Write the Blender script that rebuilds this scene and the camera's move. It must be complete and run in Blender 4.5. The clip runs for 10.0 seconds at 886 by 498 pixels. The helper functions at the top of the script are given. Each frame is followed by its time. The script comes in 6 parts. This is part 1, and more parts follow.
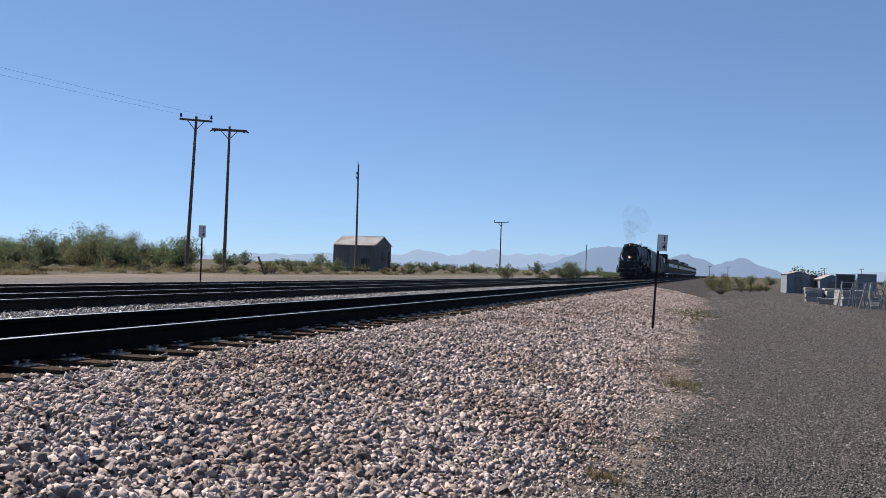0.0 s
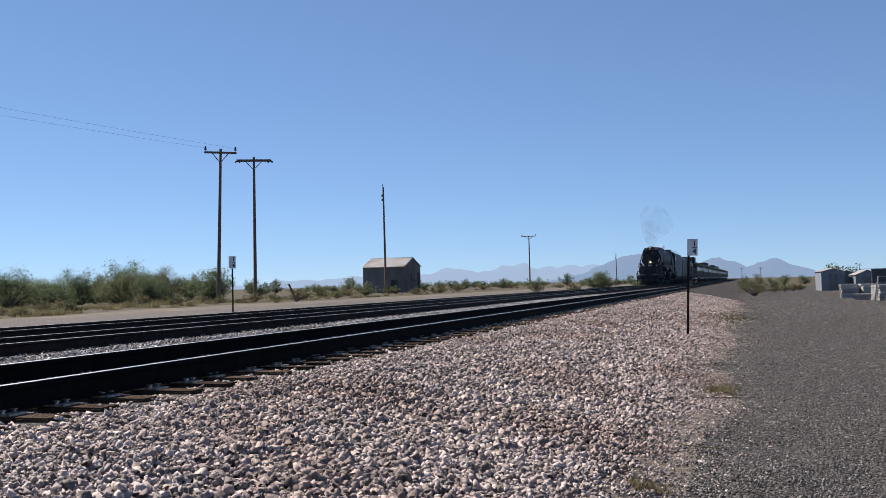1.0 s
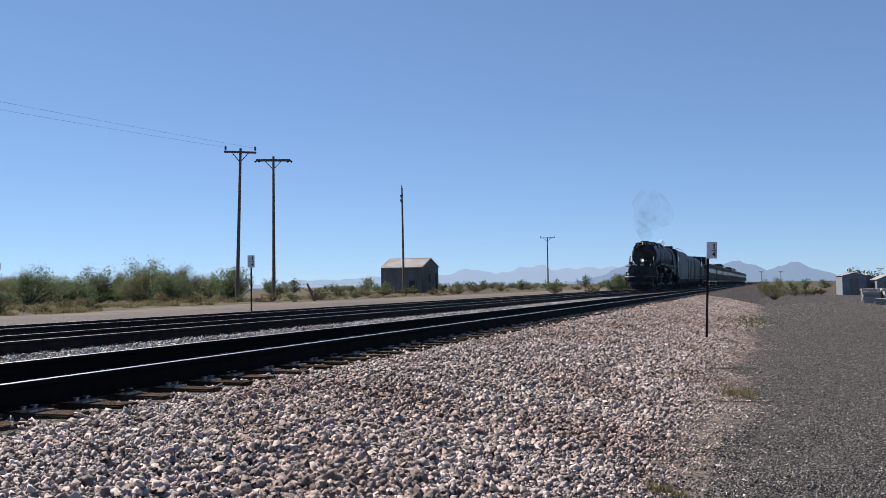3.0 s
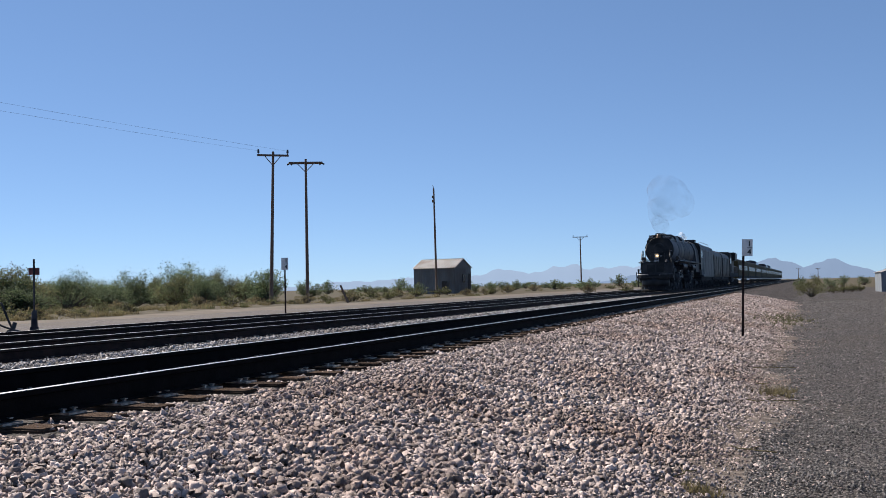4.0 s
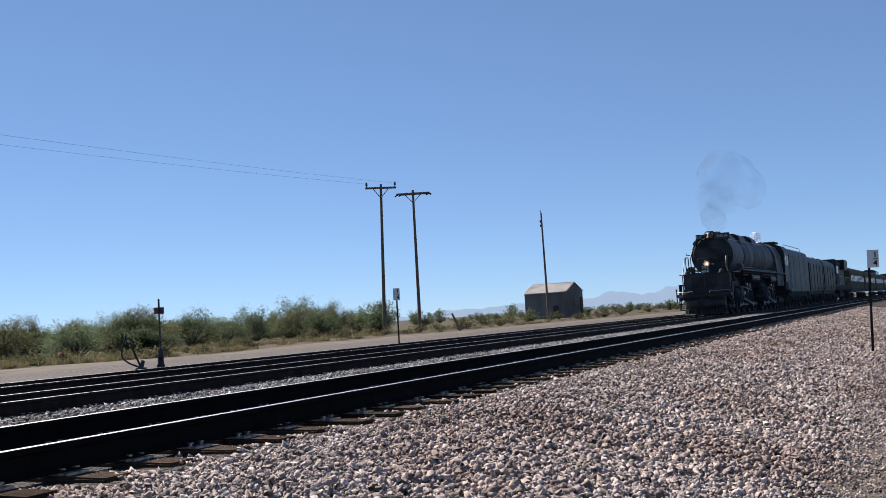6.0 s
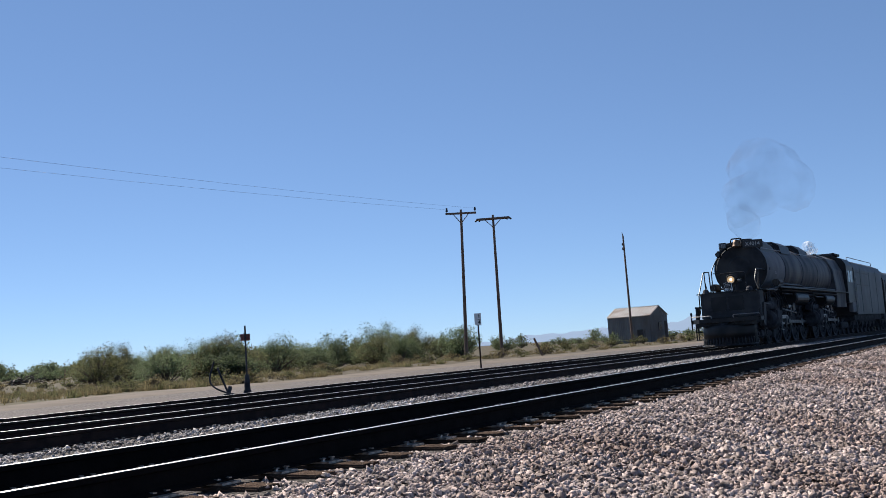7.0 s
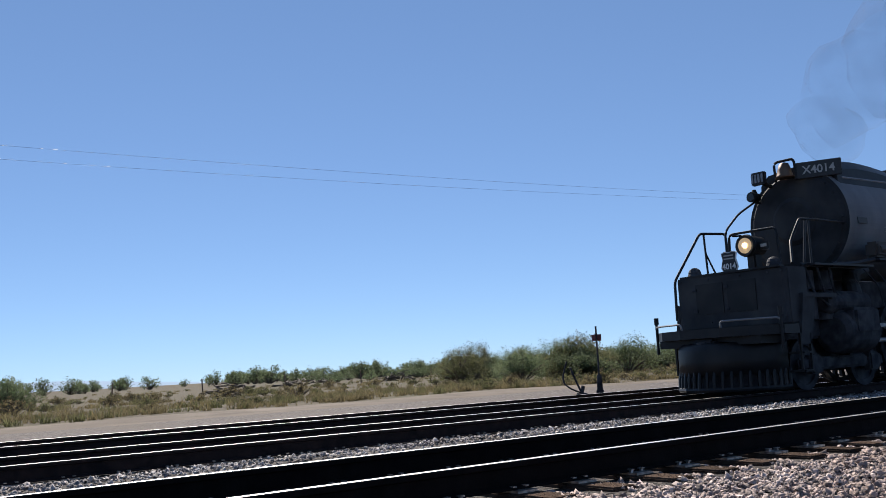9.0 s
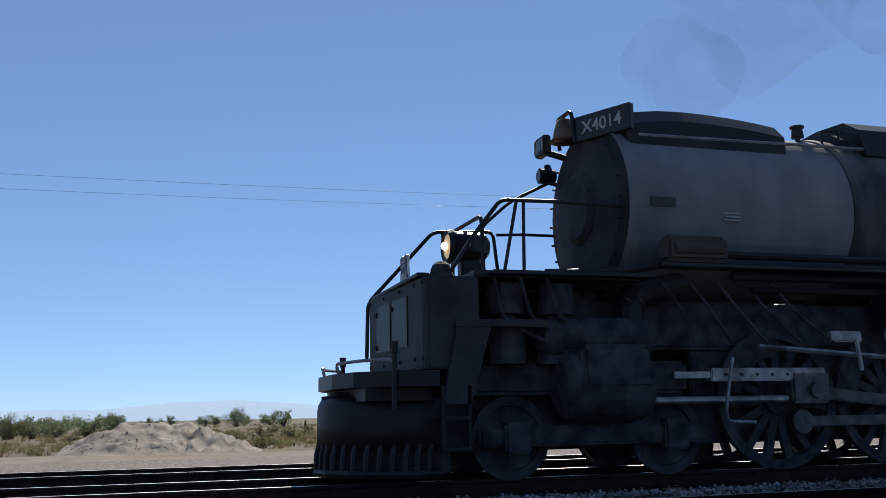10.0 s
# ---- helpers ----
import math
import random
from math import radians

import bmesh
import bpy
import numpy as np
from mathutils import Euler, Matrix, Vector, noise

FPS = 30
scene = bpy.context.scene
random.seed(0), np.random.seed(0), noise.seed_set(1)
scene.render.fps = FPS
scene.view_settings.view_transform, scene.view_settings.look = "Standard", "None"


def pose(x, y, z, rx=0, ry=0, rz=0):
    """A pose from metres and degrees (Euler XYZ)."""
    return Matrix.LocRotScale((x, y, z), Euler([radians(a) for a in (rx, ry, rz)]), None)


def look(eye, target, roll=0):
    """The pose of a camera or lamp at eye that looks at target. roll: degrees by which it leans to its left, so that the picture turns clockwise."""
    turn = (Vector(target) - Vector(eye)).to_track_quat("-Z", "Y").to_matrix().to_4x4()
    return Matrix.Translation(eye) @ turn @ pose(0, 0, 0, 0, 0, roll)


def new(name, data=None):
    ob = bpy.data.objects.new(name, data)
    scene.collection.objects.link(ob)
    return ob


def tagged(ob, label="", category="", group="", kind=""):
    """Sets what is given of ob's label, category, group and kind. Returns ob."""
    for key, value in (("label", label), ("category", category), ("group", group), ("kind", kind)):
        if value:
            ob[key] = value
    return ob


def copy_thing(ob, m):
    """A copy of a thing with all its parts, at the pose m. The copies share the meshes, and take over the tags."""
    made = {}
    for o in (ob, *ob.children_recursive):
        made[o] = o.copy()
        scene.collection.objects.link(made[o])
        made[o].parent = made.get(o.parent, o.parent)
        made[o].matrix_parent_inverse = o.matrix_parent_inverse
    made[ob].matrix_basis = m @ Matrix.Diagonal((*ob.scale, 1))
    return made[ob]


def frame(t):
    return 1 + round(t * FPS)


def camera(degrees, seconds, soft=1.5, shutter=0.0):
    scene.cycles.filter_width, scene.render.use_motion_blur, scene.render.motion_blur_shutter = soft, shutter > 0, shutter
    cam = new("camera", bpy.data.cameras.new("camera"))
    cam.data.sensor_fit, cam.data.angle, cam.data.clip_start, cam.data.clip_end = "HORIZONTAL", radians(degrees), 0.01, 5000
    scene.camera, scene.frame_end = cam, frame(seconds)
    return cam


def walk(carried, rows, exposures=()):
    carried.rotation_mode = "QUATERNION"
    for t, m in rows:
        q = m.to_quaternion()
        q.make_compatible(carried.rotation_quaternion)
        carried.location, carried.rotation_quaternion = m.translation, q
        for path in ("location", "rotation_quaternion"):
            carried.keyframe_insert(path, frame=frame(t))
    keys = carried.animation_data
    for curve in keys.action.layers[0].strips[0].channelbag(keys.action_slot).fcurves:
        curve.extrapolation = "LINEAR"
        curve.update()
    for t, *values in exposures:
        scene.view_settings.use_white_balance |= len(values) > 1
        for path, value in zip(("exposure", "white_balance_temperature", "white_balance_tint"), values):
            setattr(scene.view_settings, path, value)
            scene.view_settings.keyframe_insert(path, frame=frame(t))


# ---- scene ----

EYE = (0.0, 0.0, 0.731)
SPEED = 12.38           # train, metres a second
TX = -11.4              # centre line of the train's track

# ---- camera: hand-held on the spot, panning with the train: seconds, yaw, pitch, roll
VIEW = [
    (0.0, 16.13, 1.08, -1.90),
    (0.5, 17.65, 1.99, 1.47),
    (1.0, 17.94, 2.15, 1.33),
    (1.5, 17.52, 2.61, 0.16),
    (2.0, 18.10, 2.80, 0.45),
    (2.5, 18.52, 2.34, 0.63),
    (4.0, 20.99, 2.29, 1.37),
    (4.5, 22.95, 2.22, 1.25),
    (5.0, 25.40, 2.64, 0.87),
    (6.5, 29.10, 5.22, 4.68),
    (7.0, 32.60, 5.97, 3.73),
    (7.5, 36.52, 5.94, 3.39),
    (8.0, 42.96, 6.42, 3.02),
    (8.5, 48.84, 6.96, 2.96),
    (9.0, 53.44, 7.25, 3.08),
    (9.5, 61.64, 8.70, 2.42),
    (10.0, 72.92, 9.93, 1.06),
]
cam = camera(49.94, 10.0, 0.8)
walk(cam, [(t, pose(*EYE, 90 + p, r, y)) for t, y, p, r in VIEW])

# ---- light: clear late-morning sky, sun beyond the tracks
SUN_AZ, SUN_EL = radians(67.4), radians(43)
world = bpy.data.worlds.new("sky")
scene.world = world
world.use_nodes = True
wn = world.node_tree
sky = wn.nodes.new("ShaderNodeTexSky")
sky.sky_type = "NISHITA"
sky.sun_disc = False
sky.sun_elevation, sky.sun_rotation = SUN_EL, -SUN_AZ
sky.air_density, sky.dust_density, sky.ozone_density = 0.55, 0.0, 2.6
tint = wn.nodes.new("ShaderNodeMix")
tint.data_type, tint.blend_type = "RGBA", "MULTIPLY"
tint.inputs[0].default_value = 1.0
tint.inputs[7].default_value = (0.855, 0.965, 1.125, 1)
wn.links.new(sky.outputs[0], tint.inputs[6])
haze = wn.nodes.new("ShaderNodeGamma")
haze.inputs[1].default_value = 0.6
white = wn.nodes.new("ShaderNodeMix")
white.data_type, white.blend_type = "RGBA", "MULTIPLY"
white.inputs[0].default_value = 1.0
white.inputs[7].default_value = (0.84, 1.015, 1.215, 1)
wn.links.new(tint.outputs[2], haze.inputs[0])
wn.links.new(haze.outputs[0], white.inputs[6])
wn.links.new(white.outputs[2], wn.nodes["Background"].inputs[0])
wn.nodes["Background"].inputs[1].default_value = 0.102
sun = new("sun", bpy.data.lights.new("sun", "SUN"))
sun.data.energy, sun.data.angle, sun.data.color = 5.0, radians(0.53), (1.0, 0.925, 0.84)
sun_way = Vector((-math.sin(SUN_AZ) * math.cos(SUN_EL), math.cos(SUN_AZ) * math.cos(SUN_EL), math.sin(SUN_EL)))
sun.matrix_world = look(sun_way * 50, (0, 0, 0))
scene.view_settings.exposure = 0.92


# ---- materials
def mat(name, c1, c2, scale=4.0, rough=0.8, metal=0.0, bump=0.0, bscale=None, c3=None, s3=0.4, stretch=(1, 1, 1), island=0.0, obj=0.0, spec=0.5, cell=False):
    """Two-scale noise colour, optional third patch colour, fine relief."""
    m = bpy.data.materials.new(name)
    m.use_nodes = True
    nt = m.node_tree
    b = nt.nodes["Principled BSDF"]
    b.inputs["Roughness"].default_value = rough
    b.inputs["Metallic"].default_value = metal
    b.inputs["Specular IOR Level"].default_value = spec
    tc = nt.nodes.new("ShaderNodeTexCoord")
    mp = nt.nodes.new("ShaderNodeMapping")
    mp.inputs["Scale"].default_value = stretch
    nt.links.new(tc.outputs["Object"], mp.inputs[0])
    n1 = nt.nodes.new("ShaderNodeTexNoise")
    n1.inputs["Scale"].default_value, n1.inputs["Detail"].default_value = scale, 6.0
    nt.links.new(mp.outputs[0], n1.inputs["Vector"])
    rp = nt.nodes.new("ShaderNodeValToRGB")
    rp.color_ramp.elements[0].position, rp.color_ramp.elements[1].position = 0.35, 0.68
    rp.color_ramp.elements[0].color, rp.color_ramp.elements[1].color = (*c1, 1), (*c2, 1)
    nt.links.new(n1.outputs[0], rp.inputs[0])
    col = rp.outputs[0]
    if c3:
        n3 = nt.nodes.new("ShaderNodeTexNoise")
        n3.inputs["Scale"].default_value, n3.inputs["Detail"].default_value = s3, 3.0
        nt.links.new(mp.outputs[0], n3.inputs["Vector"])
        r3 = nt.nodes.new("ShaderNodeValToRGB")
        r3.color_ramp.elements[0].position, r3.color_ramp.elements[1].position = 0.48, 0.66
        nt.links.new(n3.outputs[0], r3.inputs[0])
        mx = nt.nodes.new("ShaderNodeMix")
        mx.data_type = "RGBA"
        nt.links.new(r3.outputs[0], mx.inputs[0])
        nt.links.new(col, mx.inputs[6])
        mx.inputs[7].default_value = (*c3, 1)
        col = mx.outputs[2]
    for amount, node, out in ((island, "ShaderNodeNewGeometry", "Random Per Island"), (obj, "ShaderNodeObjectInfo", "Random")):
        if amount:
            g = nt.nodes.new(node)
            mr = nt.nodes.new("ShaderNodeMapRange")
            mr.inputs[3].default_value, mr.inputs[4].default_value = 1 - amount, 1 + amount
            nt.links.new(g.outputs[out], mr.inputs[0])
            hs = nt.nodes.new("ShaderNodeHueSaturation")
            nt.links.new(mr.outputs[0], hs.inputs["Value"])
            nt.links.new(col, hs.inputs["Color"])
            col = hs.outputs[0]
    if cell:
        vc, sp, mr = nt.nodes.new("ShaderNodeTexVoronoi"), nt.nodes.new("ShaderNodeSeparateColor"), nt.nodes.new("ShaderNodeMapRange")
        vc.inputs["Scale"].default_value = bscale
        mr.inputs[3].default_value, mr.inputs[4].default_value = 0.1, 2.3
        hs = nt.nodes.new("ShaderNodeHueSaturation")
        nt.links.new(mp.outputs[0], vc.inputs["Vector"])
        nt.links.new(vc.outputs["Color"], sp.inputs[0])
        nt.links.new(sp.outputs[0], mr.inputs[0])
        nt.links.new(mr.outputs[0], hs.inputs["Value"])
        nt.links.new(col, hs.inputs["Color"])
        col = hs.outputs[0]
    nt.links.new(col, b.inputs["Base Color"])
    if bump:
        if cell:
            n2 = nt.nodes.new("ShaderNodeTexVoronoi")
            n2.inputs["Scale"].default_value = bscale
            res = n2.outputs["Distance"]
        else:
            n2 = nt.nodes.new("ShaderNodeTexNoise")
            n2.inputs["Scale"].default_value, n2.inputs["Detail"].default_value = bscale or scale * 4, 5.0
            res = n2.outputs[0]
        nt.links.new(mp.outputs[0], n2.inputs["Vector"])
        bp = nt.nodes.new("ShaderNodeBump")
        bp.inputs["Strength"].default_value, bp.inputs["Distance"].default_value = abs(bump), 0.03
        bp.invert = cell
        nt.links.new(res, bp.inputs["Height"])
        nt.links.new(bp.outputs[0], b.inputs["Normal"])
    return m


def leaf_mat(name, c1, c2):
    """Thin leaves: half of the light passes through."""
    m = mat(name, c1, c2, 0.8, 0.75, island=0.4, obj=0.2, spec=0.2)
    nt = m.node_tree
    b = nt.nodes["Principled BSDF"]
    tr = nt.nodes.new("ShaderNodeBsdfTranslucent")
    nt.links.new(b.inputs["Base Color"].links[0].from_socket, tr.inputs[0])
    mx = nt.nodes.new("ShaderNodeMixShader")
    mx.inputs[0].default_value = 0.5
    nt.links.new(b.outputs[0], mx.inputs[1])
    nt.links.new(tr.outputs[0], mx.inputs[2])
    nt.links.new(mx.outputs[0], nt.nodes["Material Output"].inputs[0])
    return m


def vapour_mat(name, colour, density, scale=0.55):
    """Thin smoke: mostly clear, flecked by noise."""
    m = bpy.data.materials.new(name)
    m.use_nodes = True
    nt = m.node_tree
    nt.nodes.remove(nt.nodes["Principled BSDF"])
    df, tr, mx = nt.nodes.new("ShaderNodeBsdfDiffuse"), nt.nodes.new("ShaderNodeBsdfTransparent"), nt.nodes.new("ShaderNodeMixShader")
    df.inputs[0].default_value = (*colour, 1)
    tc, nz, mr = nt.nodes.new("ShaderNodeTexCoord"), nt.nodes.new("ShaderNodeTexNoise"), nt.nodes.new("ShaderNodeMapRange")
    nz.inputs["Scale"].default_value, nz.inputs["Detail"].default_value = scale, 4.0
    mr.inputs[1].default_value, mr.inputs[2].default_value, mr.inputs[3].default_value, mr.inputs[4].default_value = 0.40, 0.72, 0.0, density
    nt.links.new(tc.outputs["Object"], nz.inputs["Vector"])
    nt.links.new(nz.outputs[0], mr.inputs[0])
    nt.links.new(mr.outputs[0], mx.inputs[0])
    nt.links.new(tr.outputs[0], mx.inputs[1])
    nt.links.new(df.outputs[0], mx.inputs[2])
    nt.links.new(mx.outputs[0], nt.nodes["Material Output"].inputs[0])
    return m


def glow(name, colour, strength):
    m = bpy.data.materials.new(name)
    m.use_nodes = True
    b = m.node_tree.nodes["Principled BSDF"]
    b.inputs["Base Color"].default_value = (*colour, 1)
    b.inputs["Emission Color"].default_value = (*colour, 1)
    b.inputs["Emission Strength"].default_value = strength
    return m


M_desert = mat("desert_dirt", (0.0478, 0.0394, 0.0259), (0.0956, 0.0788, 0.0535), 1.6, 0.95, bump=0.9, bscale=5.0, c3=(0.0675, 0.0591, 0.0338), s3=0.09, spec=0.1)
M_packed = mat("packed_dirt", (0.1028, 0.0848, 0.0689), (0.1658, 0.1406, 0.1153), 0.8, 0.95, bump=0.6, bscale=9.0, c3=(0.1061, 0.0875, 0.0716), s3=0.2, spec=0.1)
M_cinder = mat("grey_track_gravel", (0.0578, 0.0503, 0.0476), (0.17, 0.153, 0.1428), 14.0, 0.95, bump=1.0, bscale=16.0, c3=(0.1088, 0.0938, 0.0816), s3=0.5, spec=0.1)
# Bed kept near black: shade in the gaps between stones is painted in.
M_ballast = mat("gap_shaded_ballast_bed", (0.0086, 0.007, 0.0062), (0.0663, 0.0538, 0.0476), 20.0, 0.9, bump=1.0, bscale=26.0, cell=True, c3=(0.0293, 0.0234, 0.0203), s3=0.5, spec=0.2)
M_stone = mat("crushed_stone", (0.2031, 0.158, 0.1415), (0.3912, 0.3235, 0.2972), 5.0, 0.85, bump=0.4, bscale=60.0, island=0.65, spec=0.25, c3=(0.2257, 0.1655, 0.1407), s3=0.45)
M_greystone = mat("grey_crushed_stone", (0.176, 0.164, 0.164), (0.368, 0.348, 0.344), 6.0, 0.85, bump=0.4, bscale=60.0, island=0.6, spec=0.2, c3=(0.16, 0.14, 0.132), s3=0.5)
M_verge = mat("dusty_verge_dirt", (0.07, 0.056, 0.0462), (0.168, 0.1386, 0.1176), 9.0, 0.95, bump=0.9, bscale=22.0, c3=(0.105, 0.0805, 0.063), s3=0.7, spec=0.1)
M_railblack = mat("dark_rail_steel", (0.0036, 0.0033, 0.0036), (0.0096, 0.0078, 0.0078), 6.0, 0.75, 0.0, bump=0.2, bscale=50.0, c3=(0.0072, 0.0054, 0.0054), s3=1.2, spec=0.05)
M_road = mat("dark_road_gravel", (0.0145, 0.0122, 0.0117), (0.0893, 0.0792, 0.0736), 42.0, 0.85, bump=1.0, bscale=46.0, cell=True, c3=(0.0502, 0.0418, 0.0363), s3=0.3, spec=0.15)
M_chip = mat("gravel_chips", (0.040, 0.034, 0.031), (0.125, 0.110, 0.102), 9.0, 0.55, island=0.9, spec=0.4)
M_rust = mat("rusty_rail_steel", (0.011, 0.0076, 0.0076), (0.0323, 0.0195, 0.017), 6.0, 0.75, 0.0, bump=0.2, bscale=50.0, c3=(0.0195, 0.0127, 0.0119), s3=1.2, spec=0.15)
M_railtop = mat("polished_rail_head", (0.504, 0.486, 0.459), (0.648, 0.621, 0.585), 3.0, 0.36, 1.0, stretch=(12, 0.3, 1))
M_tie = mat("creosoted_wood", (0.0338, 0.021, 0.015), (0.1125, 0.075, 0.054), 9.0, 1.0, bump=0.8, bscale=30.0, stretch=(0.6, 8, 4), obj=0.35, c3=(0.0675, 0.0488, 0.0375), s3=3.0, spec=0.05)
M_plate = mat("worn_tie_plate", (0.25, 0.225, 0.205), (0.55, 0.52, 0.49), 22.0, 0.35, 0.8)
M_pole = mat("weathered_pole_wood", (0.085, 0.05, 0.035), (0.19, 0.125, 0.09), 6.0, 0.85, bump=0.5, bscale=20.0, stretch=(6, 6, 0.5), c3=(0.15, 0.11, 0.085), s3=0.5)
M_black = mat("black_engine_paint", (0.007, 0.0075, 0.009), (0.016, 0.0165, 0.0185), 2.0, 0.45, 0.0, bump=0.08, bscale=9.0, c3=(0.026, 0.025, 0.024), s3=1.0, spec=0.26)
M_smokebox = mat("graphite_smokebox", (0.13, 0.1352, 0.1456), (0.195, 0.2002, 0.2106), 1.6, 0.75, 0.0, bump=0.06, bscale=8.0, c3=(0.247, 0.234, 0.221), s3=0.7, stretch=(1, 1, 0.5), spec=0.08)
M_shield = mat("grey_black_plate", (0.024, 0.0252, 0.0276), (0.048, 0.0492, 0.0528), 2.4, 0.6, 0.0, bump=0.08, bscale=9.0, c3=(0.066, 0.0636, 0.06), s3=1.1, spec=0.15)
# Graphite like the barrel, painted darker to hold the front's shade.
M_front_shade = mat("shade_painted_smokebox_front", (0.022, 0.0225, 0.024), (0.042, 0.0425, 0.045), 2.2, 0.7, 0.0, bump=0.06, bscale=8.0, c3=(0.06, 0.057, 0.055), s3=0.9, spec=0.12)
M_boiler = mat("sooty_boiler_jacket", (0.036, 0.0372, 0.0408), (0.102, 0.1032, 0.108), 2.2, 0.6, 0.0, bump=0.06, bscale=6.0, c3=(0.156, 0.15, 0.144), s3=0.9, stretch=(1, 1, 0.4), spec=0.12)
M_steel = mat("bare_rod_steel", (0.195, 0.195, 0.2025), (0.39, 0.3825, 0.375), 5.0, 0.42, 0.6, bump=0.05, c3=(0.12, 0.1125, 0.105), s3=3.0)
M_rod = mat("oily_rod_steel", (0.054, 0.054, 0.0576), (0.135, 0.1314, 0.126), 5.0, 0.5, 0.4, c3=(0.036, 0.0342, 0.0324), s3=3.0)
M_grimy = mat("grimy_running_gear", (0.0234, 0.0247, 0.0292), (0.0728, 0.0741, 0.0806), 4.0, 0.75, 0.0, bump=0.15, bscale=18.0, spec=0.1)
M_tender = mat("grey_tender_paint", (0.045, 0.048, 0.053), (0.08, 0.083, 0.09), 1.2, 0.5, 0.0, c3=(0.04, 0.04, 0.042), s3=0.5, spec=0.2)
M_tender2 = mat("dusty_dark_tender_paint", (0.022, 0.019, 0.0175), (0.045, 0.038, 0.034), 1.2, 0.5, 0.0, c3=(0.06, 0.05, 0.043), s3=0.4, spec=0.18)
M_coach = mat("yellow_coach_paint", (0.08, 0.066, 0.034), (0.104, 0.084, 0.044), 1.0, 0.75, spec=0.08)
M_coachgrey = mat("grey_coach_paint", (0.032, 0.0332, 0.0352), (0.052, 0.054, 0.056), 1.0, 0.75, spec=0.08)
M_window = mat("dark_coach_glass", (0.012, 0.014, 0.018), (0.02, 0.024, 0.03), 1.0, 0.25)
M_figure = mat("greyed_white_figures", (0.30, 0.30, 0.29), (0.42, 0.42, 0.40), 6.0, 0.7)
M_white = mat("white_sign_paint", (0.62, 0.62, 0.60), (0.78, 0.78, 0.76), 6.0, 0.5, c3=(0.55, 0.53, 0.50), s3=2.0)
M_letter = mat("black_letter_paint", (0.012, 0.012, 0.012), (0.02, 0.02, 0.02), 5.0, 0.5)
M_bronze = mat("tarnished_bronze", (0.09, 0.05, 0.03), (0.16, 0.10, 0.06), 5.0, 0.5, 0.5)
M_red = mat("faded_red_enamel", (0.13, 0.035, 0.03), (0.19, 0.06, 0.05), 5.0, 0.6)
M_lamp = glow("lit_headlight_lens", (1.0, 0.66, 0.34), 0.12)
M_bulb = glow("headlight_bulb", (1.0, 0.85, 0.6), 1.6)
M_leaf = leaf_mat("mesquite_leaf", (0.0792, 0.108, 0.054), (0.1485, 0.171, 0.0945))
M_leaf2 = leaf_mat("olive_bush_leaf", (0.0808, 0.085, 0.0382), (0.1318, 0.1275, 0.0638))
M_bark = mat("dark_shrub_bark", (0.05, 0.038, 0.03), (0.10, 0.08, 0.06), 8.0, 0.9)
M_straw = leaf_mat("dry_grass", (0.1214, 0.1002, 0.0516), (0.2064, 0.1731, 0.0972))
M_sheet = mat("galvanised_wall_sheet", (0.1087, 0.1087, 0.105), (0.1575, 0.1537, 0.1462), 1.5, 0.55, 0.2, c3=(0.0975, 0.0863, 0.075), s3=0.6, stretch=(1, 1, 0.3))
M_roof = mat("bright_roof_sheet", (0.345, 0.315, 0.285), (0.465, 0.4275, 0.39), 1.5, 0.4, 0.4, c3=(0.27, 0.2175, 0.1725), s3=0.7)
# Timber darkened: the shadow of the hut's doorways is in the colour.
M_door = mat("shadowed_timber_door", (0.03, 0.024, 0.02), (0.06, 0.048, 0.04), 5.0, 0.8)
M_concrete = mat("pale_concrete", (0.2604, 0.248, 0.2294), (0.3472, 0.3348, 0.31), 6.0, 0.9, obj=0.25, bump=0.2)
M_galv = mat("galvanised_frame", (0.1904, 0.1904, 0.1963), (0.2856, 0.2856, 0.2916), 5.0, 0.45, 0.6)
M_greyshed = mat("blue_grey_shed_sheet", (0.13, 0.145, 0.165), (0.18, 0.2, 0.22), 2.0, 0.6)
M_wire = mat("aged_wire", (0.05, 0.06, 0.07), (0.09, 0.1, 0.12), 5.0, 0.5, 0.5)
M_mound = mat("pale_spoil", (0.1368, 0.1224, 0.1044), (0.2232, 0.2016, 0.1728), 1.2, 0.95, bump=0.8, bscale=7.0, spec=0.1)
M_smoke = vapour_mat("thin_brown_smoke", (0.20, 0.175, 0.15), 0.1, 0.8)
M_steam = vapour_mat("white_steam", (0.85, 0.87, 0.9), 0.6, 2.5)


# ---- building helpers
def solid(name, bm, material, parent=None, label="", smooth=False, mats=None):
    me = bpy.data.meshes.new(name)
    bm.normal_update()
    bm.to_mesh(me)
    bm.free()
    for m in mats or [material]:
        me.materials.append(m)
    if smooth:
        for p in me.polygons:
            p.use_smooth = True
    ob = new(name, me)
    ob.parent = parent
    if label:
        ob["label"] = label
    return ob


def part(name, bm, material, parent, label="", smooth=False):
    return solid(name, bm, material, parent, label, smooth)


def empty(name, m=None):
    ob = new(name)
    if m is not None:
        ob.matrix_basis = m
    return ob


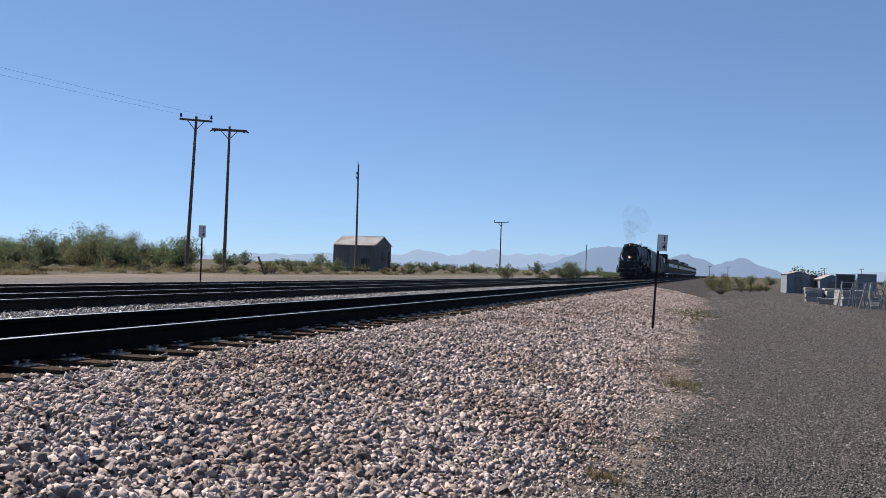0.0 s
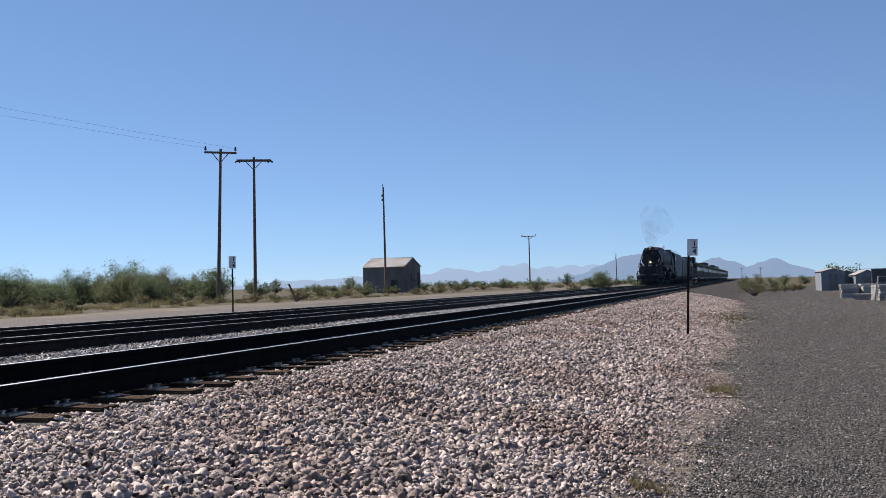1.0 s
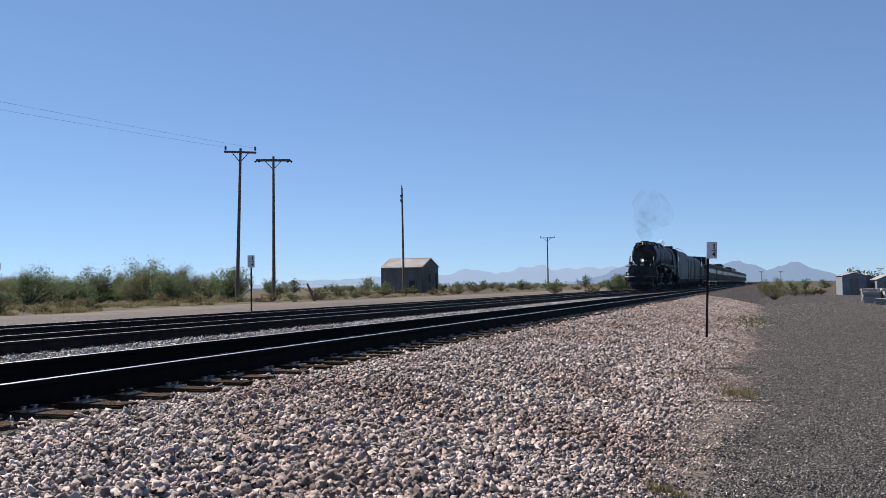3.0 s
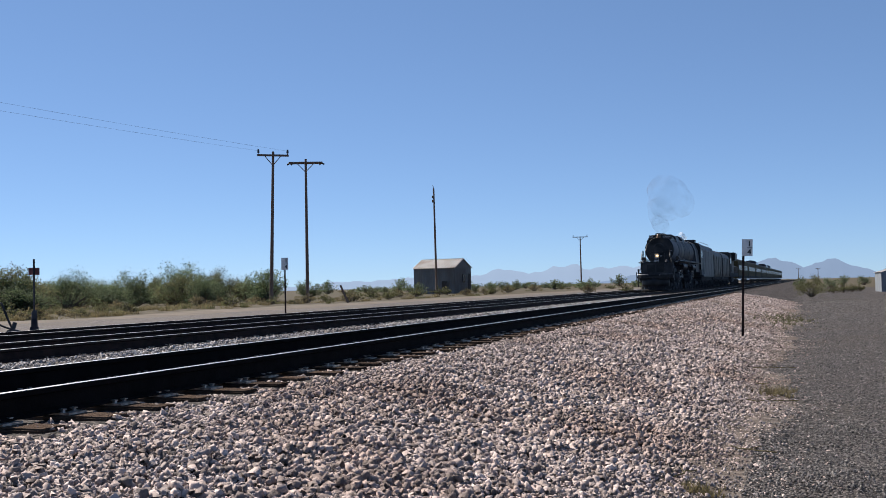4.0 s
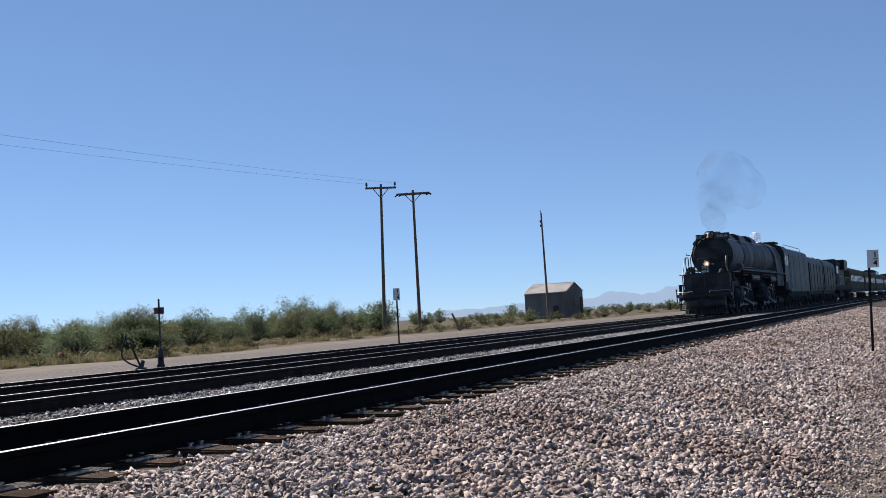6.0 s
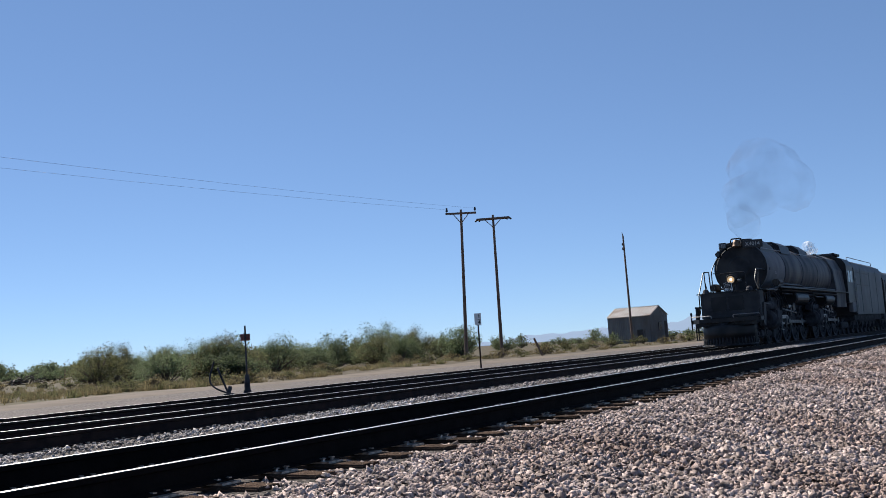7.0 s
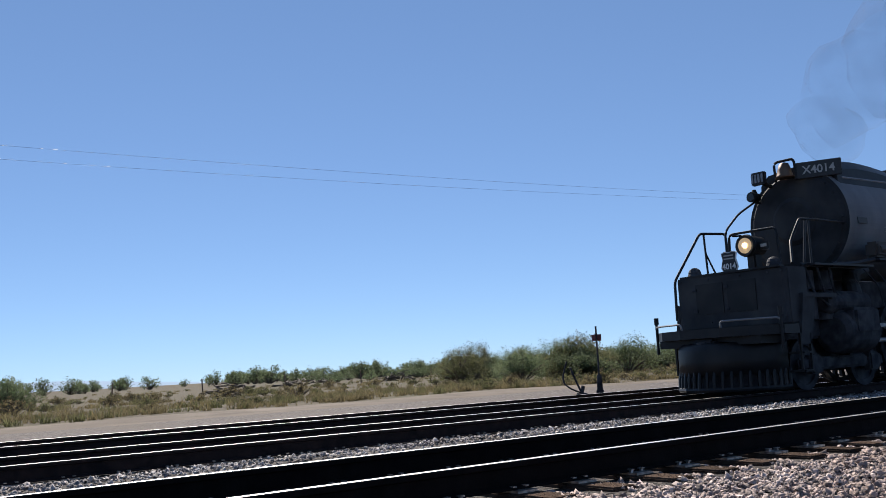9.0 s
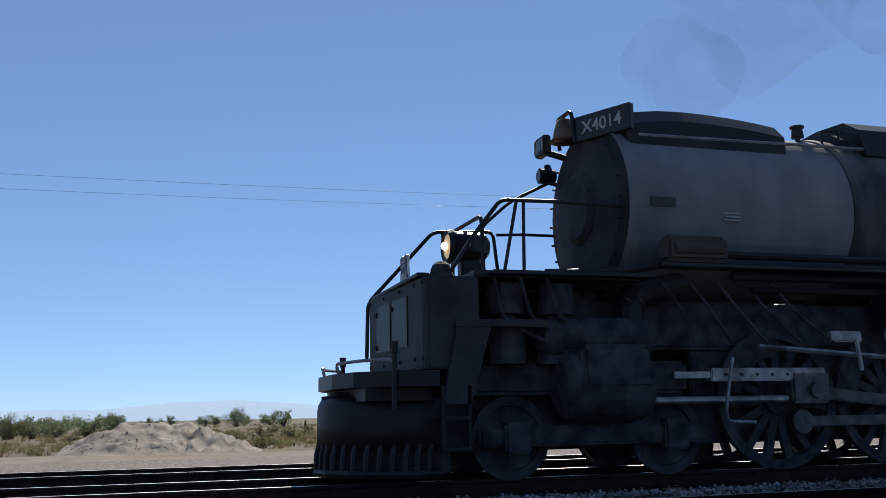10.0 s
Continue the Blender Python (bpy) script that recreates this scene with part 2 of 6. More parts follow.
def box(bm, x0, x1, y0, y1, z0, z1, bevel=0.0, m=None):
    r = bmesh.ops.create_cube(bm, size=1.0)
    vs = r["verts"]
    for v in vs:
        v.co = Vector((x0 + (v.co.x + 0.5) * (x1 - x0), y0 + (v.co.y + 0.5) * (y1 - y0), z0 + (v.co.z + 0.5) * (z1 - z0)))
    if bevel:
        es = list({e for v in vs for e in v.link_edges})
        vs = list({v for f in bmesh.ops.bevel(bm, geom=es, offset=bevel, segments=2, affect="EDGES")["faces"] for v in f.verts} | {v for v in vs if v.is_valid})
    if m is not None:
        bmesh.ops.transform(bm, matrix=m, verts=[v for v in vs if v.is_valid])
    return vs


def tube(bm, a, b, r0, r1=None, n=10, caps=True):
    """A round bar from a to b."""
    a, b = Vector(a), Vector(b)
    d = b - a
    m = Matrix.Translation((a + b) / 2) @ d.to_track_quat("Z", "Y").to_matrix().to_4x4()
    return bmesh.ops.create_cone(bm, cap_ends=caps, segments=n, radius1=r0, radius2=r0 if r1 is None else r1, depth=d.length, matrix=m)["verts"]


def pipe(bm, pts, r, n=8):
    """A bent pipe through points, with mitred joints."""
    pts = [Vector(p) for p in pts]
    rings = []
    for i, p in enumerate(pts):
        d = (pts[min(i + 1, len(pts) - 1)] - pts[max(i - 1, 0)]).normalized()
        up = Vector((0, 0, 1)) if abs(d.z) < 0.9 else Vector((1, 0, 0))
        s = d.cross(up).normalized()
        w = s.cross(d)
        rings.append([bm.verts.new(p + (s * math.cos(k * math.tau / n) + w * math.sin(k * math.tau / n)) * r) for k in range(n)])
    for a, b in zip(rings, rings[1:]):
        for k in range(n):
            bm.faces.new((a[k], a[(k + 1) % n], b[(k + 1) % n], b[k]))
    bm.faces.new(rings[0][::-1])
    bm.faces.new(rings[-1])


def bend(pts, r=0.08, n=4):
    """Rounds the corners of a polyline."""
    pts = [Vector(p) for p in pts]
    out = [pts[0]]
    for a, b, c in zip(pts, pts[1:], pts[2:]):
        p, q = b + (a - b).normalized() * min(r, (a - b).length / 2), b + (c - b).normalized() * min(r, (c - b).length / 2)
        for k in range(n + 1):
            s = k / n
            out.append(p * (1 - s) ** 2 + b * 2 * s * (1 - s) + q * s * s)
    return out + [pts[-1]]


def lathe_y(bm, prof, n=40, x=0.0, z=0.0, a0=0.0, a1=math.tau):
    """A body of revolution about an axis along y: prof holds (y, radius)."""
    full = abs(a1 - a0 - math.tau) < 1e-6
    k = n if full else n + 1
    rings = [[bm.verts.new((x + r * math.cos(a0 + (a1 - a0) * i / n), y, z + r * math.sin(a0 + (a1 - a0) * i / n))) for i in range(k)] for y, r in prof]
    for a, b in zip(rings, rings[1:]):
        for i in range(n):
            j = (i + 1) % k
            bm.faces.new((a[i], b[i], b[j], a[j]))
    if full:
        for ring, rev in ((rings[0], False), (rings[-1], True)):
            if (Vector(ring[0].co) - Vector(ring[n // 2].co)).length > 1e-4:
                bm.faces.new(ring[::-1] if rev else ring)
    bmesh.ops.recalc_face_normals(bm, faces=bm.faces)


def extrude_y(bm, outline, y0, y1):
    """A prism along y from an (x, z) outline."""
    a = [bm.verts.new((x, y0, z)) for x, z in outline]
    b = [bm.verts.new((x, y1, z)) for x, z in outline]
    n = len(outline)
    for i in range(n):
        bm.faces.new((a[i], a[(i + 1) % n], b[(i + 1) % n], b[i]))
    bm.faces.new(a[::-1])
    bm.faces.new(b)
    bmesh.ops.recalc_face_normals(bm, faces=bm.faces)


def soup(name, verts, faces, material):
    """One mesh from arrays."""
    me = bpy.data.meshes.new(name)
    k = faces.shape[1]
    me.vertices.add(len(verts))
    me.vertices.foreach_set("co", verts.astype(np.float32).ravel())
    me.loops.add(faces.size)
    me.loops.foreach_set("vertex_index", faces.astype(np.int32).ravel())
    me.polygons.add(len(faces))
    me.polygons.foreach_set("loop_start", np.arange(0, faces.size, k, dtype=np.int32))
    me.update(calc_edges=True)
    me.materials.append(material)
    return new(name, me)


# ---- ground: one sheet with the track bed's cross-section
PROFILE = [(-4000, -0.1), (-60, -0.05), (-24, -0.08), (-20, -0.14), (-18.2, -0.24), (-13.9, -0.22), (-13.2, -0.20), (-9.7, -0.20), (-9.2, -0.13), (-8.6, -0.07), (-7.9, -0.08), (-7.3, -0.14),
           (-5.0, -0.15), (-4.55, -0.14), (-4.2, -0.165), (-3.5, -0.27), (-1.6, -0.66), (-0.7, -0.79), (-0.2, -0.82), (1.5, -0.80), (9, -0.8), (14, -0.78), (60, -0.6), (4000, -0.4)]
PX, PZ = [p[0] for p in PROFILE], [p[1] for p in PROFILE]


def ground_z(x, y):
    z = float(np.interp(x, PX, PZ))
    if -4.0 < x < 0.4:
        z += 0.05 * noise.noise((x * 0.9, y * 0.7, 0.0)) + 0.025 * noise.noise((x * 3, y * 3, 4.0))
    if x < -19:
        z += 0.10 * noise.noise((x * 0.12, y * 0.12, 7.0)) * min(1.0, (-19 - x) / 6)
    return z


def make_ground():
    xs = [-4000, -2000, -900, -400, -200, -120, -80] + list(np.arange(-60, -26, 1.5)) + [-25.6, -24.5, -23.3, -22.2, -20.6, -19.2, -18.2, -17.5, -16, -14, -13.2, -11.4, -9.7, -9.2, -8.6, -7.9, -7.3, -6, -5.0]
    xs += list(np.arange(-4.55, -1.3, 0.22)) + list(np.arange(-1.3, 0.5, 0.1)) + [0.8, 1.5, 2.5, 4, 6, 8, 9, 11, 14, 20, 35, 60, 120, 300, 900, 2000, 4000]
    ys = [-4000, -1500, -500, -200, -80, -40] + list(np.arange(-20, 2, 2.0)) + list(np.arange(2, 24, 0.3)) + list(np.arange(24, 60, 1.5)) + list(np.arange(60, 160, 5.0)) + [170, 200, 250, 320, 420, 600, 900, 1500, 2500, 4200]
    xs, ys = [float(v) for v in xs], [float(v) for v in ys]
    verts = [(x, y, ground_z(x, y)) for y in ys for x in xs]
    n = len(xs)
    faces = [(j * n + i, j * n + i + 1, (j + 1) * n + i + 1, (j + 1) * n + i) for j in range(len(ys) - 1) for i in range(n - 1)]
    me = bpy.data.meshes.new("ground")
    me.from_pydata(verts, [], faces)
    for m in (M_desert, M_packed, M_ballast, M_road, M_cinder, M_verge):
        me.materials.append(m)
    for p in me.polygons:
        x, y = p.center.x, p.center.y
        edge = float(verge_x(y)) if y < 60 else -0.4
        wob = 0.15 * noise.noise((x * 2, y * 0.9, 2.0))
        if -600 < y < 900 and -25.6 < x <= -18.3:
            p.material_index = 4 if x > -22.2 else 1
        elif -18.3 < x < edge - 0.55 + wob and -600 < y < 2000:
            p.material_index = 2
        elif -18.3 < x < edge + wob and -600 < y < 40:
            p.material_index = 5
        elif -2.5 < x < 14 and -200 < y < 160:
            p.material_index = 3
        else:
            p.material_index = 0
        p.use_smooth = True
    ob = new("ground", me)
    tagged(ob, "flat desert ground with ballast bed, gravel road and dirt track", "ground", kind="structure")


def stones(name, label, n, place, size, material, seed, flat=0.95, lift=(-0.1, 1.5), height=ground_z):
    """Loose angular stones: jittered blocks lying on the ground at any turn, one object."""
    rng = np.random.default_rng(seed)
    base = np.array([(x, y, z) for z in (-1, 1) for y in (-1, 1) for x in (-1, 1)], float)
    quads = np.array([(4, 5, 7, 6), (0, 1, 5, 4), (2, 6, 7, 3), (0, 4, 6, 2), (1, 3, 7, 5)])
    tri = np.concatenate([quads[:, [0, 1, 2]], quads[:, [0, 2, 3]]])
    x, y = place(rng, n)
    z = np.array([height(a, b) for a, b in zip(x, y)])
    axes = np.stack([rng.uniform(0.8, 1.15, n), rng.uniform(0.6, 1.0, n), rng.uniform(0.45, 0.85, n)], -1)
    c = base[None] * (1 + rng.uniform(-0.55, 0.2, (n, 8, 1))) * axes[:, None] + rng.uniform(-0.16, 0.16, (n, 8, 3))
    c[:, 4:, :2] *= rng.uniform(0.35, 0.95, (n, 1, 2))
    s = size * np.minimum(rng.lognormal(0.0, 0.28, (n, 1, 1)), 1.75) * 0.5 * (1 + np.maximum(0, y - 14) * 0.010)[:, None, None]
    if place is shoulder:
        s = s * np.interp(x, [-4.4, -3.6, -2.6, -1.4, -0.6, 0.3], [0.85, 1.0, 1.25, 1.12, 0.7, 0.4])[:, None, None]
    if place is road_strip:
        s = s * np.interp(y, [5, 14, 60], [1.0, 1.3, 2.2])[:, None, None]
    c = c * s
    ang, tilt, roll = rng.uniform(0, math.tau, n), rng.normal(0, 0.5, n), rng.normal(0, 0.45, n)
    for k, (i, j) in ((roll, (0, 2)), (tilt, (1, 2)), (ang, (0, 1))):
        u, w = c[..., i].copy(), c[..., j].copy()
        c[..., i], c[..., j] = u * np.cos(k)[:, None] - w * np.sin(k)[:, None], u * np.sin(k)[:, None] + w * np.cos(k)[:, None]
    v = c * np.array((1, 1, flat)) + np.stack([x, y, z], -1)[:, None]
    v[..., 2] += s[:, :, 0] * rng.uniform(*lift, (n, 1))
    f = (tri[None] + 8 * np.arange(n)[:, None, None]).reshape(-1, 3)
    ob = soup(name, v.reshape(-1, 3), f, material)
    return tagged(ob, label, "gravel", kind="stuff")


def verge_x(y):
    """The wavering edge between ballast and road."""
    return -0.42 + 0.16 * np.sin(y * 0.55 + 1.0) + 0.09 * np.sin(y * 1.7)


def shoulder(rng, n):
    """Ballast shoulder beside the near track, denser near the viewer, thinning out over the verge."""
    y = 2.8 * np.exp(rng.uniform(0, 1, n) ** 0.85 * math.log(65 / 2.8))
    edge = verge_x(y)
    x = rng.uniform(-4.4, -0.05, n)
    thin = np.clip((x - edge + 0.75) / 0.75, 0, 1)
    x = np.where(rng.uniform(0, 1, n) < thin, -4.35 + rng.uniform(0, 1, n) * 3.2, x)
    return x, y


def verge(rng, n):
    """Small broken stone strewn over the verge and the road's edge."""
    y = 4.6 * np.exp(rng.uniform(0, 1, n) * math.log(55 / 4.6))
    return verge_x(y) - 0.35 + rng.normal(0, 0.3, n) + rng.exponential(0.12, n), y


def shoulder_behind(rng, n):
    return rng.uniform(-4.4, -0.75, n), rng.uniform(-4.5, 3.1, n)


def between_tracks(rng, n):
    y = -4 + 58 * rng.uniform(0, 1, n) ** 1.25
    return rng.uniform(-10.4, -7.2, n), y


def road_strip(rng, n):
    """Loose chips on the road, out to the picture's width."""
    y = 4.6 * np.exp(rng.uniform(0, 1, n) ** 1.1 * math.log(70 / 4.6))
    return verge_x(y) - 0.15 + np.minimum((0.5 + 0.24 * y), 7.0) * rng.uniform(0, 1, n) ** 1.05 + 0.1 * rng.normal(0, 1, n), y


def tie_bed(rng, n):
    """Stones between and round the sleeper ends of the near track."""
    y = 3 + 40 * rng.uniform(0, 1, n) ** 1.5
    k = (y / TIE) % 1.0
    y = np.where(abs(k - 0.5) < 0.24, y + 0.26 * TIE / 0.5, y)
    return rng.uniform(-5.0, -4.35, n), y


# ---- tracks
TIE = 0.555
RAIL = [(-0.075, 0), (0.075, 0), (0.075, 0.012), (0.012, 0.032), (0.009, 0.135), (0.036, 0.148), (0.037, 0.178), (0.030, 0.1855), (0.019, 0.1862), (-0.019, 0.1862), (-0.030, 0.1855), (-0.037, 0.178), (-0.036, 0.148), (-0.009, 0.135), (-0.012, 0.032), (-0.075, 0.012)]


def make_track(name, cx, top, y0, y1, tie_y0, tie_y1, label, steel):
    track = empty(name, pose(cx, 0, 0))
    for sx in (-0.7525, 0.7525):
        bm = bmesh.new()
        extrude_y(bm, [(sx + x, top - 0.186 + z) for x, z in RAIL], y0, y1)
        for f in bm.faces:
            if f.normal.z > 0.99 and f.calc_center_median().z > top - 0.001:
                f.material_index = 1
        solid("rail", bm, None, track, "dark rail with a polished head" if steel is M_railblack else "rust-brown rail with a polished head", mats=[steel, M_railtop])
    bm = bmesh.new()
    box(bm, -1.3, 1.3, -0.115, 0.115, -0.18, 0.0, 0.012)
    tie_mesh = solid("tie", bm, M_tie, track)
    bm = bmesh.new()
    for sx in (-0.7525, 0.7525):
        box(bm, sx - 0.19, sx + 0.19, -0.09, 0.09, 0.0, 0.016)
        for dx in (-0.1, 0.1):
            for dy in (-0.055, 0.055):
                box(bm, sx + dx - 0.012, sx + dx + 0.012, dy - 0.012, dy + 0.012, 0.016, 0.032)
                box(bm, sx + dx - 0.022, sx + dx + 0.022, dy - 0.016, dy + 0.016, 0.032, 0.041)
    plate = solid("tie_plate", bm, M_plate, tie_mesh, "worn steel plates with spikes")
    rng = random.Random(5)
    zt = top - 0.203
    k = 0
    y = tie_y0
    while y < tie_y1:
        o, p = (tie_mesh, plate) if k == 0 else (tie_mesh.copy(), plate.copy())
        if k:
            scene.collection.objects.link(o)
            scene.collection.objects.link(p)
            p.parent = o
        o.matrix_basis = pose(rng.uniform(-0.05, 0.05), y + rng.uniform(-0.03, 0.03), zt, 0, 0, rng.uniform(-1.2, 1.2))
        y += TIE
        k += 1
    return tagged(track, label, "railway track", "railway tracks", kind="structure")


def make_signpost(name, x, y, top, face, w=0.26, hgt=0.44, lean=0.0, dx=0.0):
    """Square-tube post with a quarter-mile plate."""
    z0 = ground_z(x, y)
    post = empty(name, pose(x, y, z0, 0, lean, face))
    hh = top - z0
    bm = bmesh.new()
    box(bm, -0.028 - dx, 0.028 - dx, 0, 0.045, -0.2, hh - 0.05, 0.006)
    part("post", bm, M_rust, post, "rusty steel post")
    bm = bmesh.new()
    box(bm, -w / 2, w / 2, -0.006, -0.002, hh - hgt, hh, 0.0)
    plate = part("plate", bm, M_white, post, "white enamelled plate")
    for txt, zc, sz in (("1", hh - hgt * 0.28, hgt * 0.42), ("4", hh - hgt * 0.76, hgt * 0.42)):
        cu = bpy.data.curves.new("figure", "FONT")
        cu.body, cu.size, cu.align_x, cu.align_y, cu.extrude = txt, sz, "CENTER", "CENTER", 0.001
        cu.offset = 0.006
        tmp = bpy.data.objects.new("figure", cu)
        me = bpy.data.meshes.new_from_object(tmp)
        bpy.data.objects.remove(tmp)
        me.materials.append(M_letter)
        o = new("figure", me)
        o.parent = plate
        o.matrix_basis = pose(w * 0.2, -0.009, zc, 90, 0, 0)
    bm = bmesh.new()
    box(bm, w * 0.2 - 0.055, w * 0.2 + 0.055, -0.01, -0.007, hh - hgt * 0.53, hh - hgt * 0.49)
    part("fraction_bar", bm, M_letter, plate)
    return tagged(post, "white quarter-mile plate on a thin rusty post", "railway sign", "quarter-mile signs")


def make_switch_stand(x, y):
    z0 = ground_z(x, y)
    st = empty("switch_stand", pose(x, y, z0, 0, 0, 40))
    bm = bmesh.new()
    box(bm, -0.22, 0.22, -0.14, 0.14, 0, 0.10, 0.02)
    box(bm, -0.10, 0.10, -0.10, 0.10, 0.10, 0.22, 0.02)
    tube(bm, (0, 0, 0.2), (0, 0, 0.62), 0.085, 0.06, 12)
    part("base_casting", bm, M_grimy, st, "dark cast-iron base")
    bm = bmesh.new()
    tube(bm, (0, 0, 0.6), (0, 0, 1.92), 0.024, n=8)
    part("mast", bm, M_grimy, st)
    bm = bmesh.new()
    box(bm, -0.13, 0.13, -0.006, 0.006, 1.52, 1.70)
    part("target", bm, M_red, st, "faded red target")
    bm = bmesh.new()
    box(bm, -0.006, 0.006, -0.12, 0.12, 1.53, 1.69)
    part("cross_target", bm, M_black, st)
    bm = bmesh.new()
    pipe(bm, bend([(-0.35, -0.3, 0.12), (-0.75, -0.5, 0.28), (-0.95, -0.6, 0.5), (-0.8, -0.5, 1.0)], 0.2), 0.022)
    pipe(bm, bend([(-0.45, -0.3, 0.1), (-0.6, -0.4, 0.5), (-0.72, -0.45, 0.85)], 0.1), 0.026)
    part("throw_lever", bm, M_grimy, st, "bent throw levers")
    bm = bmesh.new()
    box(bm, -0.62, -0.3, -0.42, -0.18, 0, 0.16, 0.03)
    tube(bm, (-0.5, -0.3, 0.1), (-0.42, -0.26, 0.34), 0.07, 0.05)
    part("lever_stand", bm, M_grimy, st)
    return tagged(st, "black iron switch stand with red target beside the siding", "switch stand")


# ---- poles and wires
def make_pole(x, y, top, arm_z, arm_len, turn, lean=(0, 0), kind=0, r=0.12):
    z0 = ground_z(x, y)
    pole = empty("utility_pole", pose(x, y, z0, lean[0], lean[1], turn))
    hh = top - z0
    bm = bmesh.new()
    tube(bm, (0, 0, -0.5), (0, 0, hh), r, r * 0.62, 12)
    part("pole_shaft", bm, M_pole, pole)
    if arm_len:
        za = arm_z - z0
        bm = bmesh.new()
        box(bm, -arm_len / 2, arm_len / 2, -0.19, -0.09, za - 0.06, za + 0.06, 0.01)
        if kind == 1:
            box(bm, -arm_len / 2, arm_len / 2, 0.09, 0.19, za - 0.06, za + 0.06, 0.01)
        part("crossarm", bm, M_pole, pole)
        for s in (-1, 1):
            bm = bmesh.new()
            tube(bm, (s * arm_len * 0.26, -0.2, za - 0.03), (0, -0.16, za - 0.62), 0.025, n=6)
            part("brace", bm, M_pole, pole)
        for dx in ((-0.46, 0.46) if kind == 0 else (-0.47, -0.36, 0.36, 0.47)):
            bm = bmesh.new()
            zz = za if dx else hh - 0.06
            if kind == 0:
                tube(bm, (dx * arm_len, -0.14, zz + 0.05), (dx * arm_len, -0.14, zz + 0.2), 0.02, n=6)
                tube(bm, (dx * arm_len, -0.14, zz + 0.14), (dx * arm_len, -0.14, zz + 0.36), 0.075, 0.05, 8)
            else:
                s = 1 if dx > 0 else -1
                tube(bm, (dx * arm_len, 0.0, zz + 0.02), (dx * arm_len + s * 0.18, 0.0, zz - 0.12), 0.05, 0.06, 8)
            part("insulator", bm, M_window, pole, "dark ribbed insulator")
    else:
        bm = bmesh.new()
        tube(bm, (0, 0, hh - 0.05), (-0.08, 0, hh + 0.35), 0.045, 0.03, 6)
        part("pole_top_pin", bm, M_pole, pole)
        for k in range(2):
            bm = bmesh.new()
            box(bm, -0.2, -0.08, -0.05, 0.05, hh - 1.0 - k * 0.45, hh - 0.75 - k * 0.45, 0.01)
            part("bracket", bm, M_pole, pole)
    return tagged(pole, "weathered brown wooden utility pole" + (" with crossarm" if arm_len else " without arms"), "utility pole", "utility poles")


def make_wire(a, b, sag, r=0.0045):
    bm = bmesh.new()
    a, b = Vector(a), Vector(b)
    pipe(bm, [a.lerp(b, k / 24) - Vector((0, 0, sag * 4 * (k / 24) * (1 - k / 24))) for k in range(25)], r, 5)
    return tagged(solid("overhead_wire", bm, M_wire), "thin dark sagging overhead wire", "wire", "overhead wires")


# ---- corrugated hut beyond the tracks
def corrugated(bm, a, b, up, n, depth):
    """A ribbed sheet from edge a-b, swept by the vector up."""
    a, b, up = Vector(a), Vector(b), Vector(up)
    nrm = (b - a).cross(up).normalized() * depth
    prev = None
    for i in range(n * 2 + 1):
        p = a.lerp(b, i / (n * 2)) + nrm * (i % 2)
        cur = (bm.verts.new(p), bm.verts.new(p + up))
        if prev:
            bm.faces.new((prev[0], cur[0], cur[1], prev[1]))
        prev = cur


